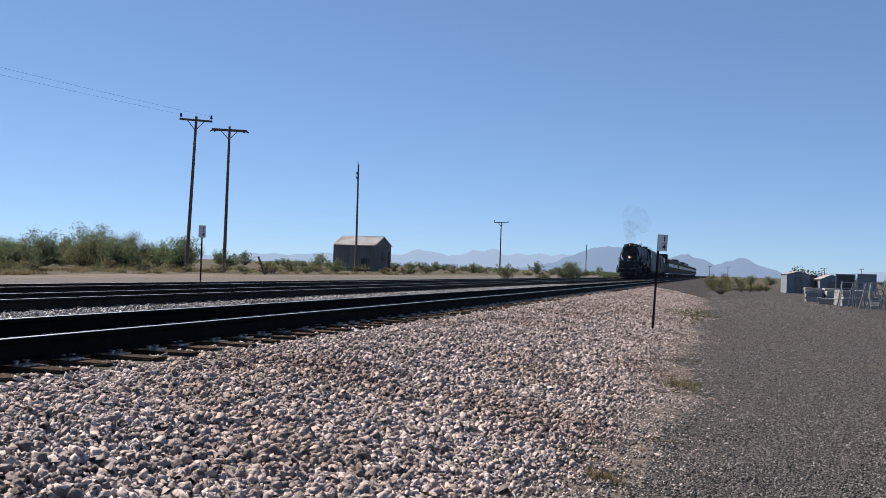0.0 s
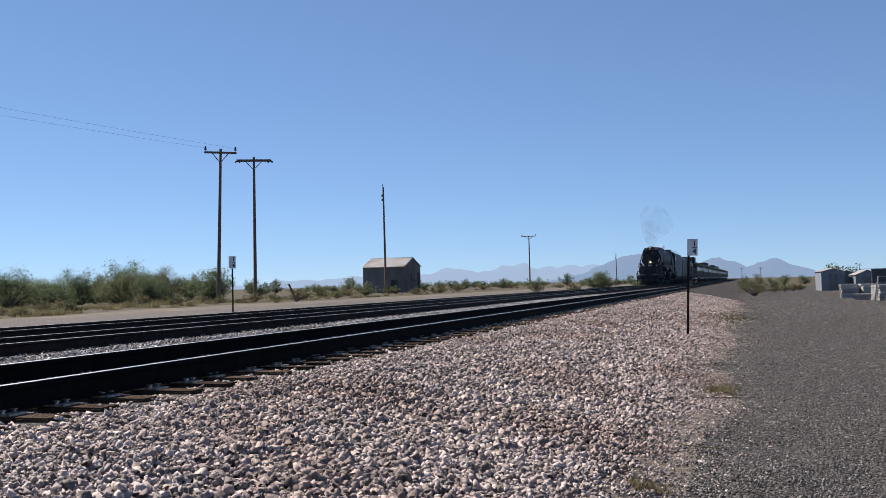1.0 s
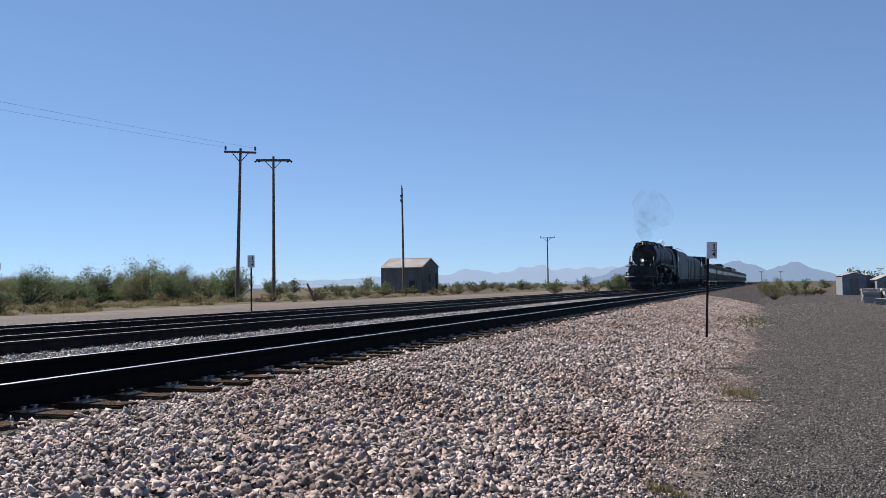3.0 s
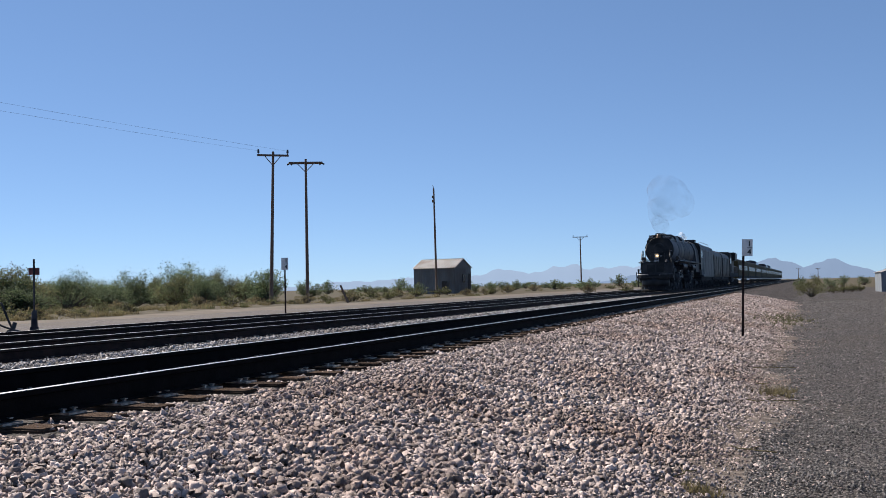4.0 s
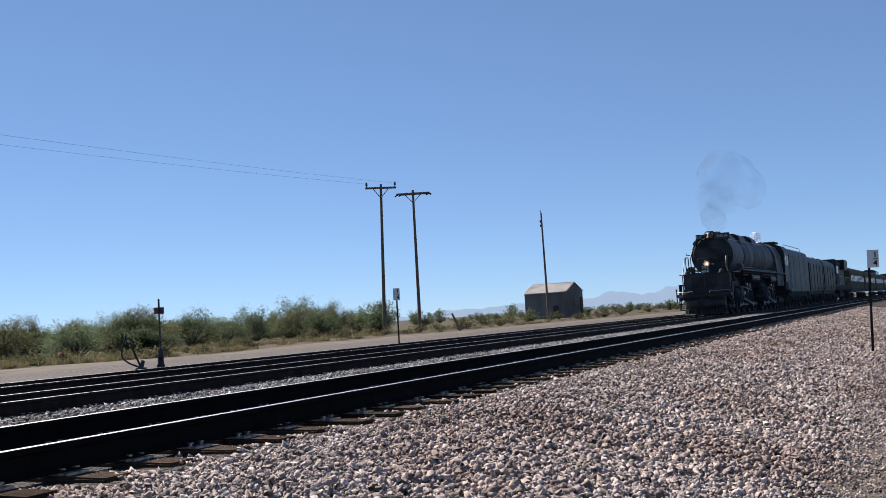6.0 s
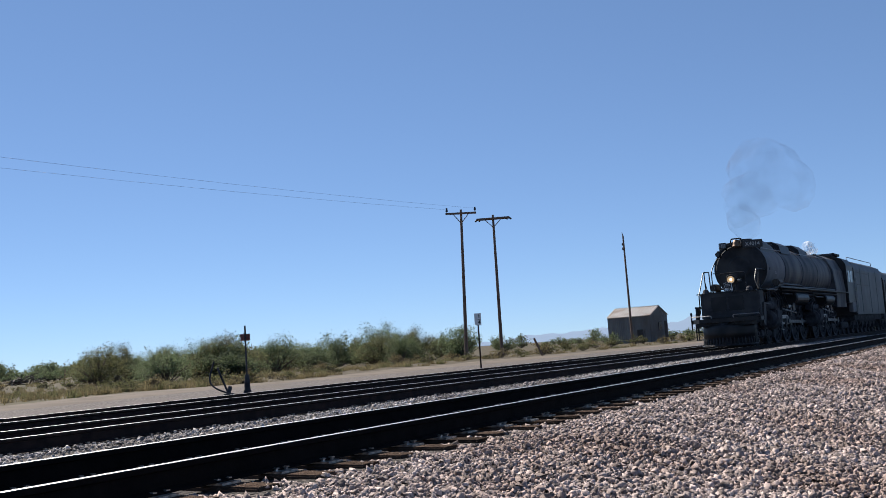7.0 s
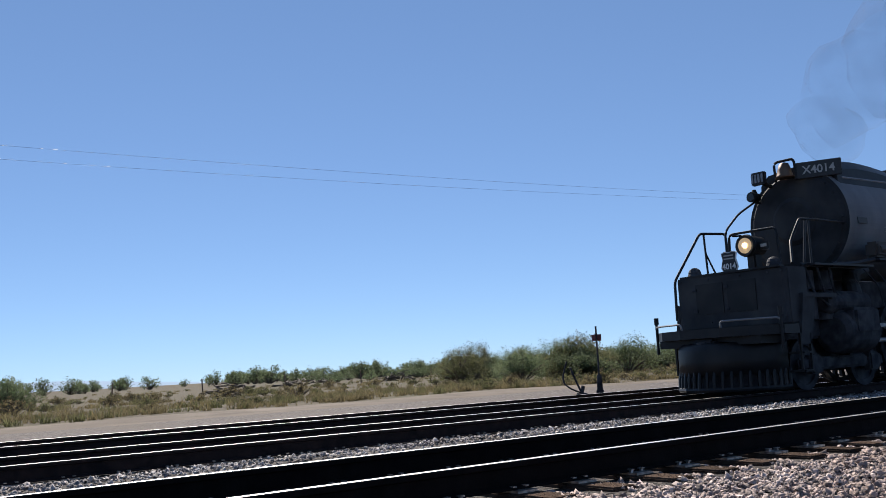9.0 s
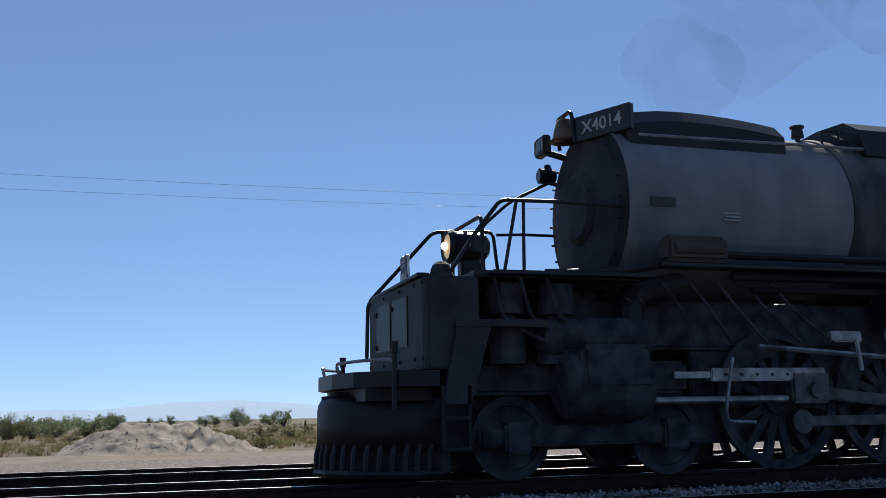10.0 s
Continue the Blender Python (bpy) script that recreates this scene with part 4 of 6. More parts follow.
def make_locomotive():
    loco = empty("steam_locomotive")
    # pilot
    bm = bmesh.new()
    plan = [(-1.1, 1.1), (-1.06, 0.8), (-0.92, 0.48), (-0.66, 0.18), (-0.34, -0.02), (0.0, -0.09), (0.34, -0.02), (0.66, 0.18), (0.92, 0.48), (1.06, 0.8), (1.1, 1.1)]
    front = [[bm.verts.new((x * sc, y + dy, z)) for x, y in plan] for z, sc, dy in ((0.36, 1.0, 0.0), (0.62, 1.0, 0.0), (0.8, 1.0, 0.0), (0.88, 0.99, 0.015), (0.94, 0.96, 0.05), (0.965, 0.9, 0.12))]
    for a, b in zip(front, front[1:]):
        for i in range(len(plan) - 1):
            bm.faces.new((a[i], a[i + 1], b[i + 1], b[i]))
    bm.faces.new(front[-1])
    bmesh.ops.recalc_face_normals(bm, faces=bm.faces)
    bmesh.ops.solidify(bm, geom=bm.faces[:], thickness=0.04)
    part("pilot_casting", bm, M_black, loco, "dark cast pilot with a rounded top", smooth=True)
    for k in range(25):
        s = k / 24 * (len(plan) - 1)
        i = min(int(s), len(plan) - 2)
        x, y = [plan[i][j] + (plan[i + 1][j] - plan[i][j]) * (s - i) for j in (0, 1)]
        bm = bmesh.new()
        pipe(bm, [(x * 0.985, y + 0.03, 0.42), (x * 1.0, y, 0.3), (x * 1.005, y - 0.01, 0.1)], 0.036, 6)
        part("pilot_bar", bm, M_black, loco)
    bm = bmesh.new()
    pipe(bm, [(x * 1.0, y + 0.0, 0.1) for x, y in plan], 0.05, 8)
    part("pilot_toe", bm, M_black, loco)
    bm = bmesh.new()
    extrude_z(bm, [(x * 0.86, y + 0.16) for x, y in plan], 0.1, 0.5)
    part("pilot_backing", bm, M_grimy, loco)
    # beam, steps and front deck
    bm = bmesh.new()
    extrude_z(bm, [(-1.45, 1.0), (-1.45, 0.55), (-1.0, 0.14), (-0.45, 0.0), (0.45, 0.0), (1.0, 0.14), (1.45, 0.55), (1.45, 1.0)], 1.05, 1.22)
    box(bm, -1.15, 1.15, 0.24, 1.0, 0.9, 1.05)
    part("pilot_beam", bm, M_black, loco)
    bm = bmesh.new()
    box(bm, -0.24, 0.24, 0.06, 0.4, 0.72, 1.03, 0.04)
    tube(bm, (0, 0.06, 0.70), (0, 0.06, 0.98), 0.1, n=12)
    part("coupler", bm, M_grimy, loco)
    for s in (-1, 1):
        bm = bmesh.new()
        tube(bm, (s * 1.42, 0.5, 0.8), (s * 1.42, 0.5, 1.52), 0.03, 0.03, 8)
        tube(bm, (s * 1.42, 0.5, 1.4), (s * 1.42, 0.5, 1.53), 0.045, n=8)
        part("flag_bracket", bm, M_black, loco)
        bm = bmesh.new()
        pipe(bm, bend([(s * 1.42, 0.52, 1.22), (s * 1.42, 0.48, 1.34), (s * 1.05, 0.2, 1.34), (s * 0.45, 0.05, 1.34), (s * 0.45, 0.08, 1.22)], 0.07), 0.02, 6)
        part("front_grab_rail", bm, M_galv, loco, "bright worn grab rail")
        for zz in (0.35, 0.68):
            bm = bmesh.new()
            box(bm, s * 1.3 - 0.17, s * 1.3 + 0.17, 1.05, 1.35, zz, zz + 0.04, 0.008)
            part("step", bm, M_black, loco)
        bm = bmesh.new()
        box(bm, s * 1.42 - 0.02, s * 1.42 + 0.02, 1.02, 1.06, 0.35, 1.05)
        box(bm, s * 1.42 - 0.02, s * 1.42 + 0.02, 1.32, 1.36, 0.35, 1.05)
        part("step_hanger", bm, M_black, loco)
    # shield plates over the air pumps
    bm = bmesh.new()
    extrude_z(bm, [(-1.06, 1.5), (-1.06, 0.8), (-1.0, 0.78), (1.3, 0.86), (1.38, 0.9), (1.38, 1.5)], 1.24, 2.27)
    bmesh.ops.bevel(bm, geom=bm.edges[:], offset=0.02, segments=2, affect="EDGES")
    shield = part("pump_shield", bm, M_shield, loco, "grey-black slab shield over the air pumps")
    tilt = pose(0, 0.815, 0, 0, 0, 1.9)
    for x0, x1 in ((-0.62, 0.02), (0.1, 0.74)):
        bm = bmesh.new()
        box(bm, x0, x1, -0.012, 0.012, 1.52, 2.12, 0.01, tilt)
        part("shield_door", bm, M_black, shield, "darker recessed door panel")
        for z in (1.6, 2.02):
            bm = bmesh.new()
            box(bm, x0 - 0.06, x0 + 0.04, -0.03, -0.01, z - 0.03, z + 0.03, 0.005, tilt)
            part("hinge", bm, M_grimy, shield)
    for x in (-0.95, -0.3, 0.4, 1.0, 1.28):
        for z in (1.36, 2.2):
            bm = bmesh.new()
            tube(bm, (x, 0.80 + 0.033 * x, z), (x, 0.84 + 0.033 * x, z), 0.022, n=8)
            part("bolt", bm, M_grimy, shield)
    bm = bmesh.new()
    box(bm, -1.0, 1.3, 0.8, 0.95, 2.27, 2.31, 0.01)
    part("shield_cap", bm, M_black, shield)
    for s in (-1, 1):
        bm = bmesh.new()
        tube(bm, (s * 0.92, 1.2, 2.25), (s * 0.92, 1.2, 2.38), 0.19, 0.13, 16)
        bmesh.ops.create_uvsphere(bm, u_segments=14, v_segments=7, radius=0.13, matrix=Matrix.Translation((s * 0.92, 1.2, 2.38)))
        part("pump_head", bm, M_grimy, loco)
    bm = bmesh.new()
    box(bm, -1.2, 1.3, 1.48, 3.6, 2.28, 2.36, 0.015)
    part("front_deck", bm, M_black, loco)
    bm = bmesh.new()
    box(bm, -0.5, 0.5, 1.62, 3.4, 1.3, 2.27, 0.05)
    part("smokebox_saddle", bm, M_grimy, loco)
    for s in (-1, 1):
        for u in (1.95, 2.6):
            bm = bmesh.new()
            tube(bm, (s * 0.98, u, 1.3), (s * 0.98, u, 1.74), 0.24, n=18)
            tube(bm, (s * 0.98, u, 1.74), (s * 0.98, u, 1.88), 0.12, n=12)
            tube(bm, (s * 0.98, u, 1.88), (s * 0.98, u, 2.24), 0.22, n=18)
            part("air_pump", bm, M_grimy, loco, "dark twin-drum air pump")
        for k in range(3):
            bm = bmesh.new()
            pipe(bm, bend([(s * (1.2 + 0.06 * k), 1.75 + 0.3 * k, 2.3), (s * 1.3, 1.8 + 0.35 * k, 1.8), (s * 1.28, 2.3 + 0.4 * k, 1.55), (s * 1.1, 3.3, 1.5)], 0.15), 0.025, 6)
            part("air_pipe", bm, M_grimy, loco)
        bm = bmesh.new()
        box(bm, s * 1.172 - 0.012, s * 1.172 + 0.012, 3.85, 4.2, 3.24, 3.36)
        part("builder_plate", bm, M_letter, loco, "small dark plate")
        for k in range(3):
            bm = bmesh.new()
            box(bm, s * 1.155 - 0.012, s * 1.155 + 0.012, 4.88 + 0.03 * (k % 2), 5.14, 3.1 + k * 0.045, 3.118 + k * 0.045)
            part("writing_bar", bm, M_galv, loco)
    # headlight
    bm = bmesh.new()
    lathe_y(bm, [(1.55, 0.14), (1.52, 0.205), (1.58, 0.225), (1.64, 0.2), (2.02, 0.19), (2.08, 0.12), (2.08, 0.0)], 24, 0.08, 2.84)
    hl = part("headlight", bm, M_black, loco, "black drum headlight, lit")
    bm = bmesh.new()
    lathe_y(bm, [(1.52, 0.0), (1.525, 0.08), (1.545, 0.165), (1.6, 0.165), (1.6, 0.0)], 24, 0.08, 2.84)
    part("lens", bm, M_lamp, hl, "glowing amber lens")
    bm = bmesh.new()
    bmesh.ops.create_uvsphere(bm, u_segments=12, v_segments=8, radius=0.055, matrix=Matrix.Translation((0.1, 1.51, 2.84)))
    part("bulb", bm, M_bulb, hl, "bright lamp bulb", smooth=True)
    bm = bmesh.new()
    box(bm, -0.02, 0.18, 1.7, 1.95, 2.36, 2.68, 0.03)
    part("headlight_stand", bm, M_black, hl)
    bm = bmesh.new()
    box(bm, 0.27, 0.47, 1.74, 1.8, 2.74, 2.9, 0.012)
    box(bm, 0.26, 0.34, 1.78, 2.0, 2.74, 2.9, 0.012)
    nb = part("side_board", bm, M_letter, hl, "small black number case beside the headlight")
    bm = bmesh.new()
    box(bm, 0.3, 0.44, 1.73, 1.738, 2.79, 2.85)
    part("writing_bar", bm, M_figure, hl)
    # shield-shaped plate below the headlight, its writing as bars
    bm = bmesh.new()
    out = [(-0.2, 0.24), (-0.1, 0.27), (0, 0.24), (0.1, 0.27), (0.2, 0.24), (0.17, 0.1), (0.22, -0.08), (0.15, -0.22), (0, -0.29), (-0.15, -0.22), (-0.22, -0.08), (-0.17, 0.1)]
    extrude_y(bm, [(x * 0.88 + 0.1, z * 0.88 + 2.47) for x, z in out], 0.97, 1.0)
    badge = part("shield_plate", bm, M_white, loco, "small black shield-shaped plate with white rim and figures")
    bm = bmesh.new()
    extrude_y(bm, [(x * 0.8 + 0.1, z * 0.82 + 2.47) for x, z in out], 0.963, 0.97)
    part("shield_field", bm, M_letter, badge)
    text_mesh("4014", 0.155, pose(0.1, 0.958, 2.41, 90, 0, 0), M_white, badge)
    for z in (2.55, 2.61):
        bm = bmesh.new()
        box(bm, -0.01, 0.21, 0.956, 0.962, z, z + 0.025)
        part("writing_bar", bm, M_figure, badge)
    bm = bmesh.new()
    tube(bm, (0.1, 1.015, 2.25), (0.1, 1.015, 2.6), 0.02, n=6)
    part("plate_bracket", bm, M_black, badge)
    # handrails of the front steps
    bm = bmesh.new()
    pipe(bm, bend([(-1.1, 0.76, 1.45), (-1.1, 0.78, 2.24), (-1.12, 1.72, 3.26), (-1.15, 2.62, 3.3), (-1.15, 2.72, 2.36)], 0.1), 0.027)
    pipe(bm, [(-1.13, 1.86, 3.26), (-1.13, 1.9, 2.36)], 0.022, 6)
    pipe(bm, [(-1.13, 1.88, 2.85), (-1.13, 2.2, 2.36)], 0.02, 6)
    part("front_handrail", bm, M_black, loco, "black pipe handrail beside the front steps")
    bm = bmesh.new()
    pipe(bm, bend([(-0.46, 1.78, 2.36), (-0.46, 1.8, 3.14), (0.62, 1.82, 3.14), (0.66, 1.82, 2.36)], 0.1), 0.026)
    part("walkway_rail", bm, M_black, loco)
    bm = bmesh.new()
    pipe(bm, bend([(1.3, 1.2, 2.34), (1.09, 1.53, 2.77), (1.09, 1.9, 3.24), (1.09, 2.6, 3.25), (1.04, 3.56, 3.25)], 0.08), 0.025)
    pipe(bm, [(1.09, 2.1, 3.24), (1.09, 1.92, 2.36)], 0.022, 6)
    pipe(bm, [(1.09, 2.19, 3.24), (1.09, 2.17, 2.36)], 0.022, 6)
    part("front_handrail", bm, M_black, loco, "black pipe handrail beside the front steps")
    bm = bmesh.new()
    pipe(bm, bend([(-0.95, 2.35, 2.36), (-0.95, 2.35, 3.3), (-0.9, 2.8, 3.7), (-0.86, 3.4, 4.0)], 0.15), 0.024)
    pipe(bm, bend([(-0.95, 2.6, 3.22), (-0.95, 3.0, 3.24), (-0.95, 3.55, 3.24)], 0.1), 0.022, 6)
    part("smokebox_handrail", bm, M_black, loco, "bent pipe handrail")
    # smokebox and boiler
    ZC = 3.38
    bm = bmesh.new()
    lathe_y(bm, [(3.57, 0.0), (3.57, 1.17), (3.75, 1.185), (3.75, 1.17), (6.9, 1.17), (6.9, 0.0)], 64, 0, ZC)
    part("smokebox", bm, M_smokebox, loco, "dull graphite-grey smokebox", smooth=False)
    bm = bmesh.new()
    lathe_y(bm, [(3.42, 0.0), (3.44, 0.7), (3.5, 1.03), (3.56, 1.1), (3.565, 1.168), (3.565, 0.0)], 64, 0, ZC)
    part("smokebox_front", bm, M_front_shade, loco, "round smokebox front with shade painted in dark")
    bm = bmesh.new()
    lathe_y(bm, [(3.36, 0.0), (3.36, 0.42), (3.42, 0.5), (3.45, 0.52)], 32, 0, ZC + 0.05)
    part("smokebox_door", bm, M_front_shade, loco)
    for k in range(24):
        a = k * math.tau / 24
        bm = bmesh.new()
        tube(bm, (1.05 * math.cos(a), 3.47, ZC + 1.05 * math.sin(a)), (1.05 * math.cos(a), 3.53, ZC + 1.05 * math.sin(a)), 0.016, n=6)
        part("door_clamp", bm, M_front_shade, loco)
    bm = bmesh.new()
    lathe_y(bm, [(6.9, 0.0), (6.9, 1.19), (6.98, 1.205), (7.06, 1.19), (10.4, 1.225), (10.4, 1.24), (10.5, 1.24), (10.5, 1.23), (13.8, 1.265), (13.8, 1.28), (13.9, 1.28), (13.9, 1.27), (17.4, 1.28), (17.4, 0.0)], 64, 0, ZC)
    part("boiler", bm, M_boiler, loco, "sooty black boiler barrel with bands", smooth=False)
    bm = bmesh.new()
    prof = [(-1.42, 1.6), (-1.46, 2.6), (-1.36, 3.7), (-1.05, 4.35), (-0.5, 4.64), (0, 4.69), (0.5, 4.64), (1.05, 4.35), (1.36, 3.7), (1.46, 2.6), (1.42, 1.6)]
    extrude_y(bm, prof, 17.4, 20.35)
    part("firebox", bm, M_boiler, loco)
    # number board, bell, lamps
    m = pose(0.6, 3.54, 4.45, 0, 0, 27)
    bm = bmesh.new()
    box(bm, -0.46, 0.46, -0.05, 0.05, -0.17, 0.17, 0.01, m)
    ob = part("number_board", bm, M_letter, loco, "black indicator board with greyed white figures")
    text_mesh("X4014", 0.235, m @ pose(0.02, -0.056, -0.01, 90, 0, 0), M_figure, ob)
    bm = bmesh.new()
    extrude_y(bm, [(-0.92, 4.0), (-0.9, 4.46), (-0.7, 4.66), (0, 4.74), (0.7, 4.66), (0.9, 4.46), (0.92, 4.0)], 3.72, 6.1)
    for cut in (4.0, 4.3, 4.6, 5.0, 5.4, 5.8):
        bmesh.ops.bisect_plane(bm, geom=bm.verts[:] + bm.edges[:] + bm.faces[:], plane_co=(0, cut, 0), plane_no=(0, 1, 0))
    for v in bm.verts:
        if v.co.z > 4.4:
            v.co.z -= 0.05 * (v.co.y - 4.6) ** 2 * (1.0 if v.co.y > 4.6 else 2.6)
    part("stack_shroud", bm, M_black, loco, "low black shroud round the chimney")
    bm = bmesh.new()
    tube(bm, (0, 4.6, 4.6), (0, 4.6, 4.76), 0.36, n=20)
    tube(bm, (0, 5.4, 4.6), (0, 5.4, 4.74), 0.36, n=20)
    part("chimney", bm, M_black, loco)
    bm = bmesh.new()
    prof = [(0.16, 0.03), (0.13, 0.1), (0.0, 0.14), (-0.12, 0.17), (-0.17, 0.21), (-0.14, 0.0)]
    rings = [[bm.verts.new((r * math.cos(i * math.tau / 18), 3.27 + r * math.sin(i * math.tau / 18), 4.52 + z)) for i in range(18)] for z, r in prof]
    for a, b in zip(rings, rings[1:]):
        for i in range(18):
            bm.faces.new((a[i], a[(i + 1) % 18], b[(i + 1) % 18], b[i]))
    part("bell", bm, M_bronze, loco, "tarnished bronze bell", smooth=True)
    bm = bmesh.new()
    pipe(bm, bend([(-0.24, 3.3, 4.3), (-0.24, 3.27, 4.72), (0.24, 3.27, 4.72), (0.24, 3.3, 4.3)], 0.1), 0.028)
    part("bell_yoke", bm, M_black, loco)
    bm = bmesh.new()
    tube(bm, (-0.86, 3.48, 4.09), (-0.86, 3.25, 4.09), 0.10, 0.115, 14)
    tube(bm, (-0.86, 3.38, 4.18), (-0.86, 3.38, 4.26), 0.07, 0.04, 10)
    tube(bm, (-0.8, 3.55, 3.95), (-0.86, 3.4, 4.0), 0.035, n=6)
    cl = part("classification_lamp", bm, M_black, loco)
    bm = bmesh.new()
    tube(bm, (-0.86, 3.25, 4.09), (-0.86, 3.23, 4.09), 0.085, n=12)
    part("lamp_glass", bm, M_window, cl)
    bm = bmesh.new()
    box(bm, -0.75, -0.42, 3.14, 3.26, 4.3, 4.58, 0.02)
    tube(bm, (-0.55, 3.25, 4.35), (-0.5, 3.6, 4.25), 0.05, n=6)
    ib = part("indicator_box", bm, M_letter, loco, "black lamp box with pale bars")
    for k in range(4):
        bm = bmesh.new()
        box(bm, -0.73 + k * 0.08, -0.68 + k * 0.08, 3.125, 3.14, 4.35, 4.53)
        part("louvre", bm, M_galv, ib)
    # domes, piping, top clutter
    for u0, u1, hh in ((7.2, 9.5, 0.17), (11.4, 13.4, 0.25)):
        bm = bmesh.new()
        zt = ZC + 1.24
        out = [(-0.95, zt - 0.45), (-0.85, zt - 0.05), (-0.55, zt + hh * 0.8), (0, zt + hh), (0.55, zt + hh * 0.8), (0.85, zt - 0.05), (0.95, zt - 0.45)]
        extrude_y(bm, out, u0, u1)
        es = [e for e in bm.edges if abs(e.verts[0].co.y - e.verts[1].co.y) < 1e-4]
        bmesh.ops.bevel(bm, geom=es, offset=0.18, segments=3, affect="EDGES")
        part("sand_box", bm, M_black, loco)
    for u in (6.75, 14.2, 15.0, 15.7, 18.2, 18.9):
        bm = bmesh.new()
        z0 = ZC + 1.12
        tube(bm, (0.35, u, z0 - 0.06), (0.35, u, z0 + 0.2), 0.035, n=8)
        tube(bm, (0.35, u, z0 + 0.19), (0.35, u, z0 + 0.22), 0.1, n=12)
        tube(bm, (0.35, u, z0 + 0.05), (0.35, u, z0 + 0.2), 0.09, 0.07, n=10)
        part("valve", bm, M_grimy, loco)
    for u in (6.95, 7.4, 9.9, 10.3):
        bm = bmesh.new()
        pipe(bm, bend([(0.6, u, ZC + 0.98), (0.6, u, ZC + 1.22), (0.6, u + 0.28, ZC + 1.22), (0.6, u + 0.28, ZC + 0.98)], 0.05), 0.018, 6)
        part("grab_iron", bm, M_black, loco)
    for s in (-1, 1):
        bm = bmesh.new()
        pts = [(s * 0.9, 3.9 + k * 0.9, ZC + 0.86 + 0.008 * k) for k in range(19)]
        pipe(bm, [(s * 0.72, 3.72, ZC + 0.84)] + pts, 0.022, 6)
        part("top_handrail", bm, M_galv, loco, "worn bright handrail along the boiler")
        for k in range(10):
            bm = bmesh.new()
            y = 4.2 + k * 1.7
            tube(bm, (s * 0.78, y, ZC + 0.78), (s * 0.9, y, ZC + 0.87 + 0.0085 * (y - 4)), 0.025, n=6)
            part("rail_stanchion", bm, M_black, loco)
        for k, (zz, rr, x) in enumerate(((2.62, 0.05, 1.34), (2.50, 0.035, 1.42), (2.36, 0.06, 1.36), (2.2, 0.045, 1.3))):
            bm = bmesh.new()
            pipe(bm, bend([(s * x, 4.2 + k * 0.3, zz), (s * x, 9 + k, zz), (s * (x + 0.03), 9.3 + k, zz - 0.08), (s * (x + 0.03), 20.3, zz - 0.08)], 0.1), rr, 8)
            part("side_pipe", bm, M_black, loco)
        bm = bmesh.new()
        box(bm, s * 1.5 - 0.16 if s > 0 else -1.62, s * 1.5 + 0.12 if s > 0 else -1.34, 3.7, 20.3, 2.42, 2.46)
        part("running_board", bm, M_black, loco)
        bm = bmesh.new()
        pipe(bm, bend([(s * 1.42, 2.3, 2.32), (s * 1.42, 3.2, 2.36), (s * 1.5, 3.7, 2.44)], 0.2), 0.05)
        box(bm, s * 1.3 - 0.18, s * 1.3 + 0.18, 1.65, 3.7, 2.3, 2.34)
        part("deck_edge", bm, M_black, loco)
        bm = bmesh.new()
        lathe_y(bm, [(7.2, 0.0), (7.2, 0.28), (7.3, 0.33), (9.8, 0.33), (9.9, 0.28), (9.9, 0.0)], 20, s * 1.2, 2.02)
        part("air_reservoir", bm, M_black, loco)
        bm = bmesh.new()
        lathe_y(bm, [(14.2, 0.0), (14.2, 0.28), (14.3, 0.32), (16.4, 0.32), (16.5, 0.28), (16.5, 0.0)], 20, s * 1.2, 2.0)
        part("air_reservoir", bm, M_black, loco)
        bm = bmesh.new()
        box(bm, s * 1.38 - 0.14, s * 1.38 + 0.14, 3.85, 4.7, 2.5, 2.82, 0.05)
        lathe_y(bm, [(3.95, 0.0), (3.95, 0.1), (4.6, 0.1), (4.6, 0.0)], 12, s * 1.46, 2.66)
        part("lubricator", bm, M_tender2, loco, "brownish mechanical lubricator box")
        bm = bmesh.new()
        quad = [(1.22, 1.72), (1.62, 1.72), (1.36, 0.85), (1.04, 0.85)]
        va = [[bm.verts.new((s * x, y, z)) for y, z in quad] for x in (1.36, 1.44)]
        for i in range(4):
            bm.faces.new((va[0][i], va[0][(i + 1) % 4], va[1][(i + 1) % 4], va[1][i]))
        bm.faces.new(va[0][::-1])
        bm.faces.new(va[1])
        box(bm, s * 1.4 - 0.06, s * 1.4 + 0.06, 1.2, 2.3, 1.7, 1.78)
        bmesh.ops.recalc_face_normals(bm, faces=bm.faces)
        part("front_brace", bm, M_shield, loco, "slanting grey-black brace plate")
        for k in range(5):
            bm = bmesh.new()
            pipe(bm, bend([(s * (1.1 + 0.05 * k), 4.0 + k * 0.35, 2.3), (s * 1.32, 4.1 + k * 0.4, 1.95), (s * 1.28, 4.3 + k * 0.5, 1.55)], 0.1), 0.02, 6)
            part("oil_line", bm, M_grimy, loco)
            bm = bmesh.new()
            pipe(bm, bend([(s * 1.2, 10.6 + k * 0.3, 2.3), (s * 1.34, 10.8 + k * 0.35, 1.9), (s * 1.3, 11.0 + k * 0.45, 1.3)], 0.1), 0.022, 6)
            part("oil_line", bm, M_grimy, loco)
    # frames and running gear
    for s in (-1, 1):
        bm = bmesh.new()
        for a, b in ((4.6, 12.3), (13.0, 20.6)):
            box(bm, s * 0.55 - 0.05, s * 0.55 + 0.05, a, b, 0.32, 1.5, 0.02)
        part("main_frame", bm, M_grimy, loco)
    bm = bmesh.new()
    box(bm, -0.9, 0.9, 1.2, 4.4, 0.95, 1.35, 0.05)
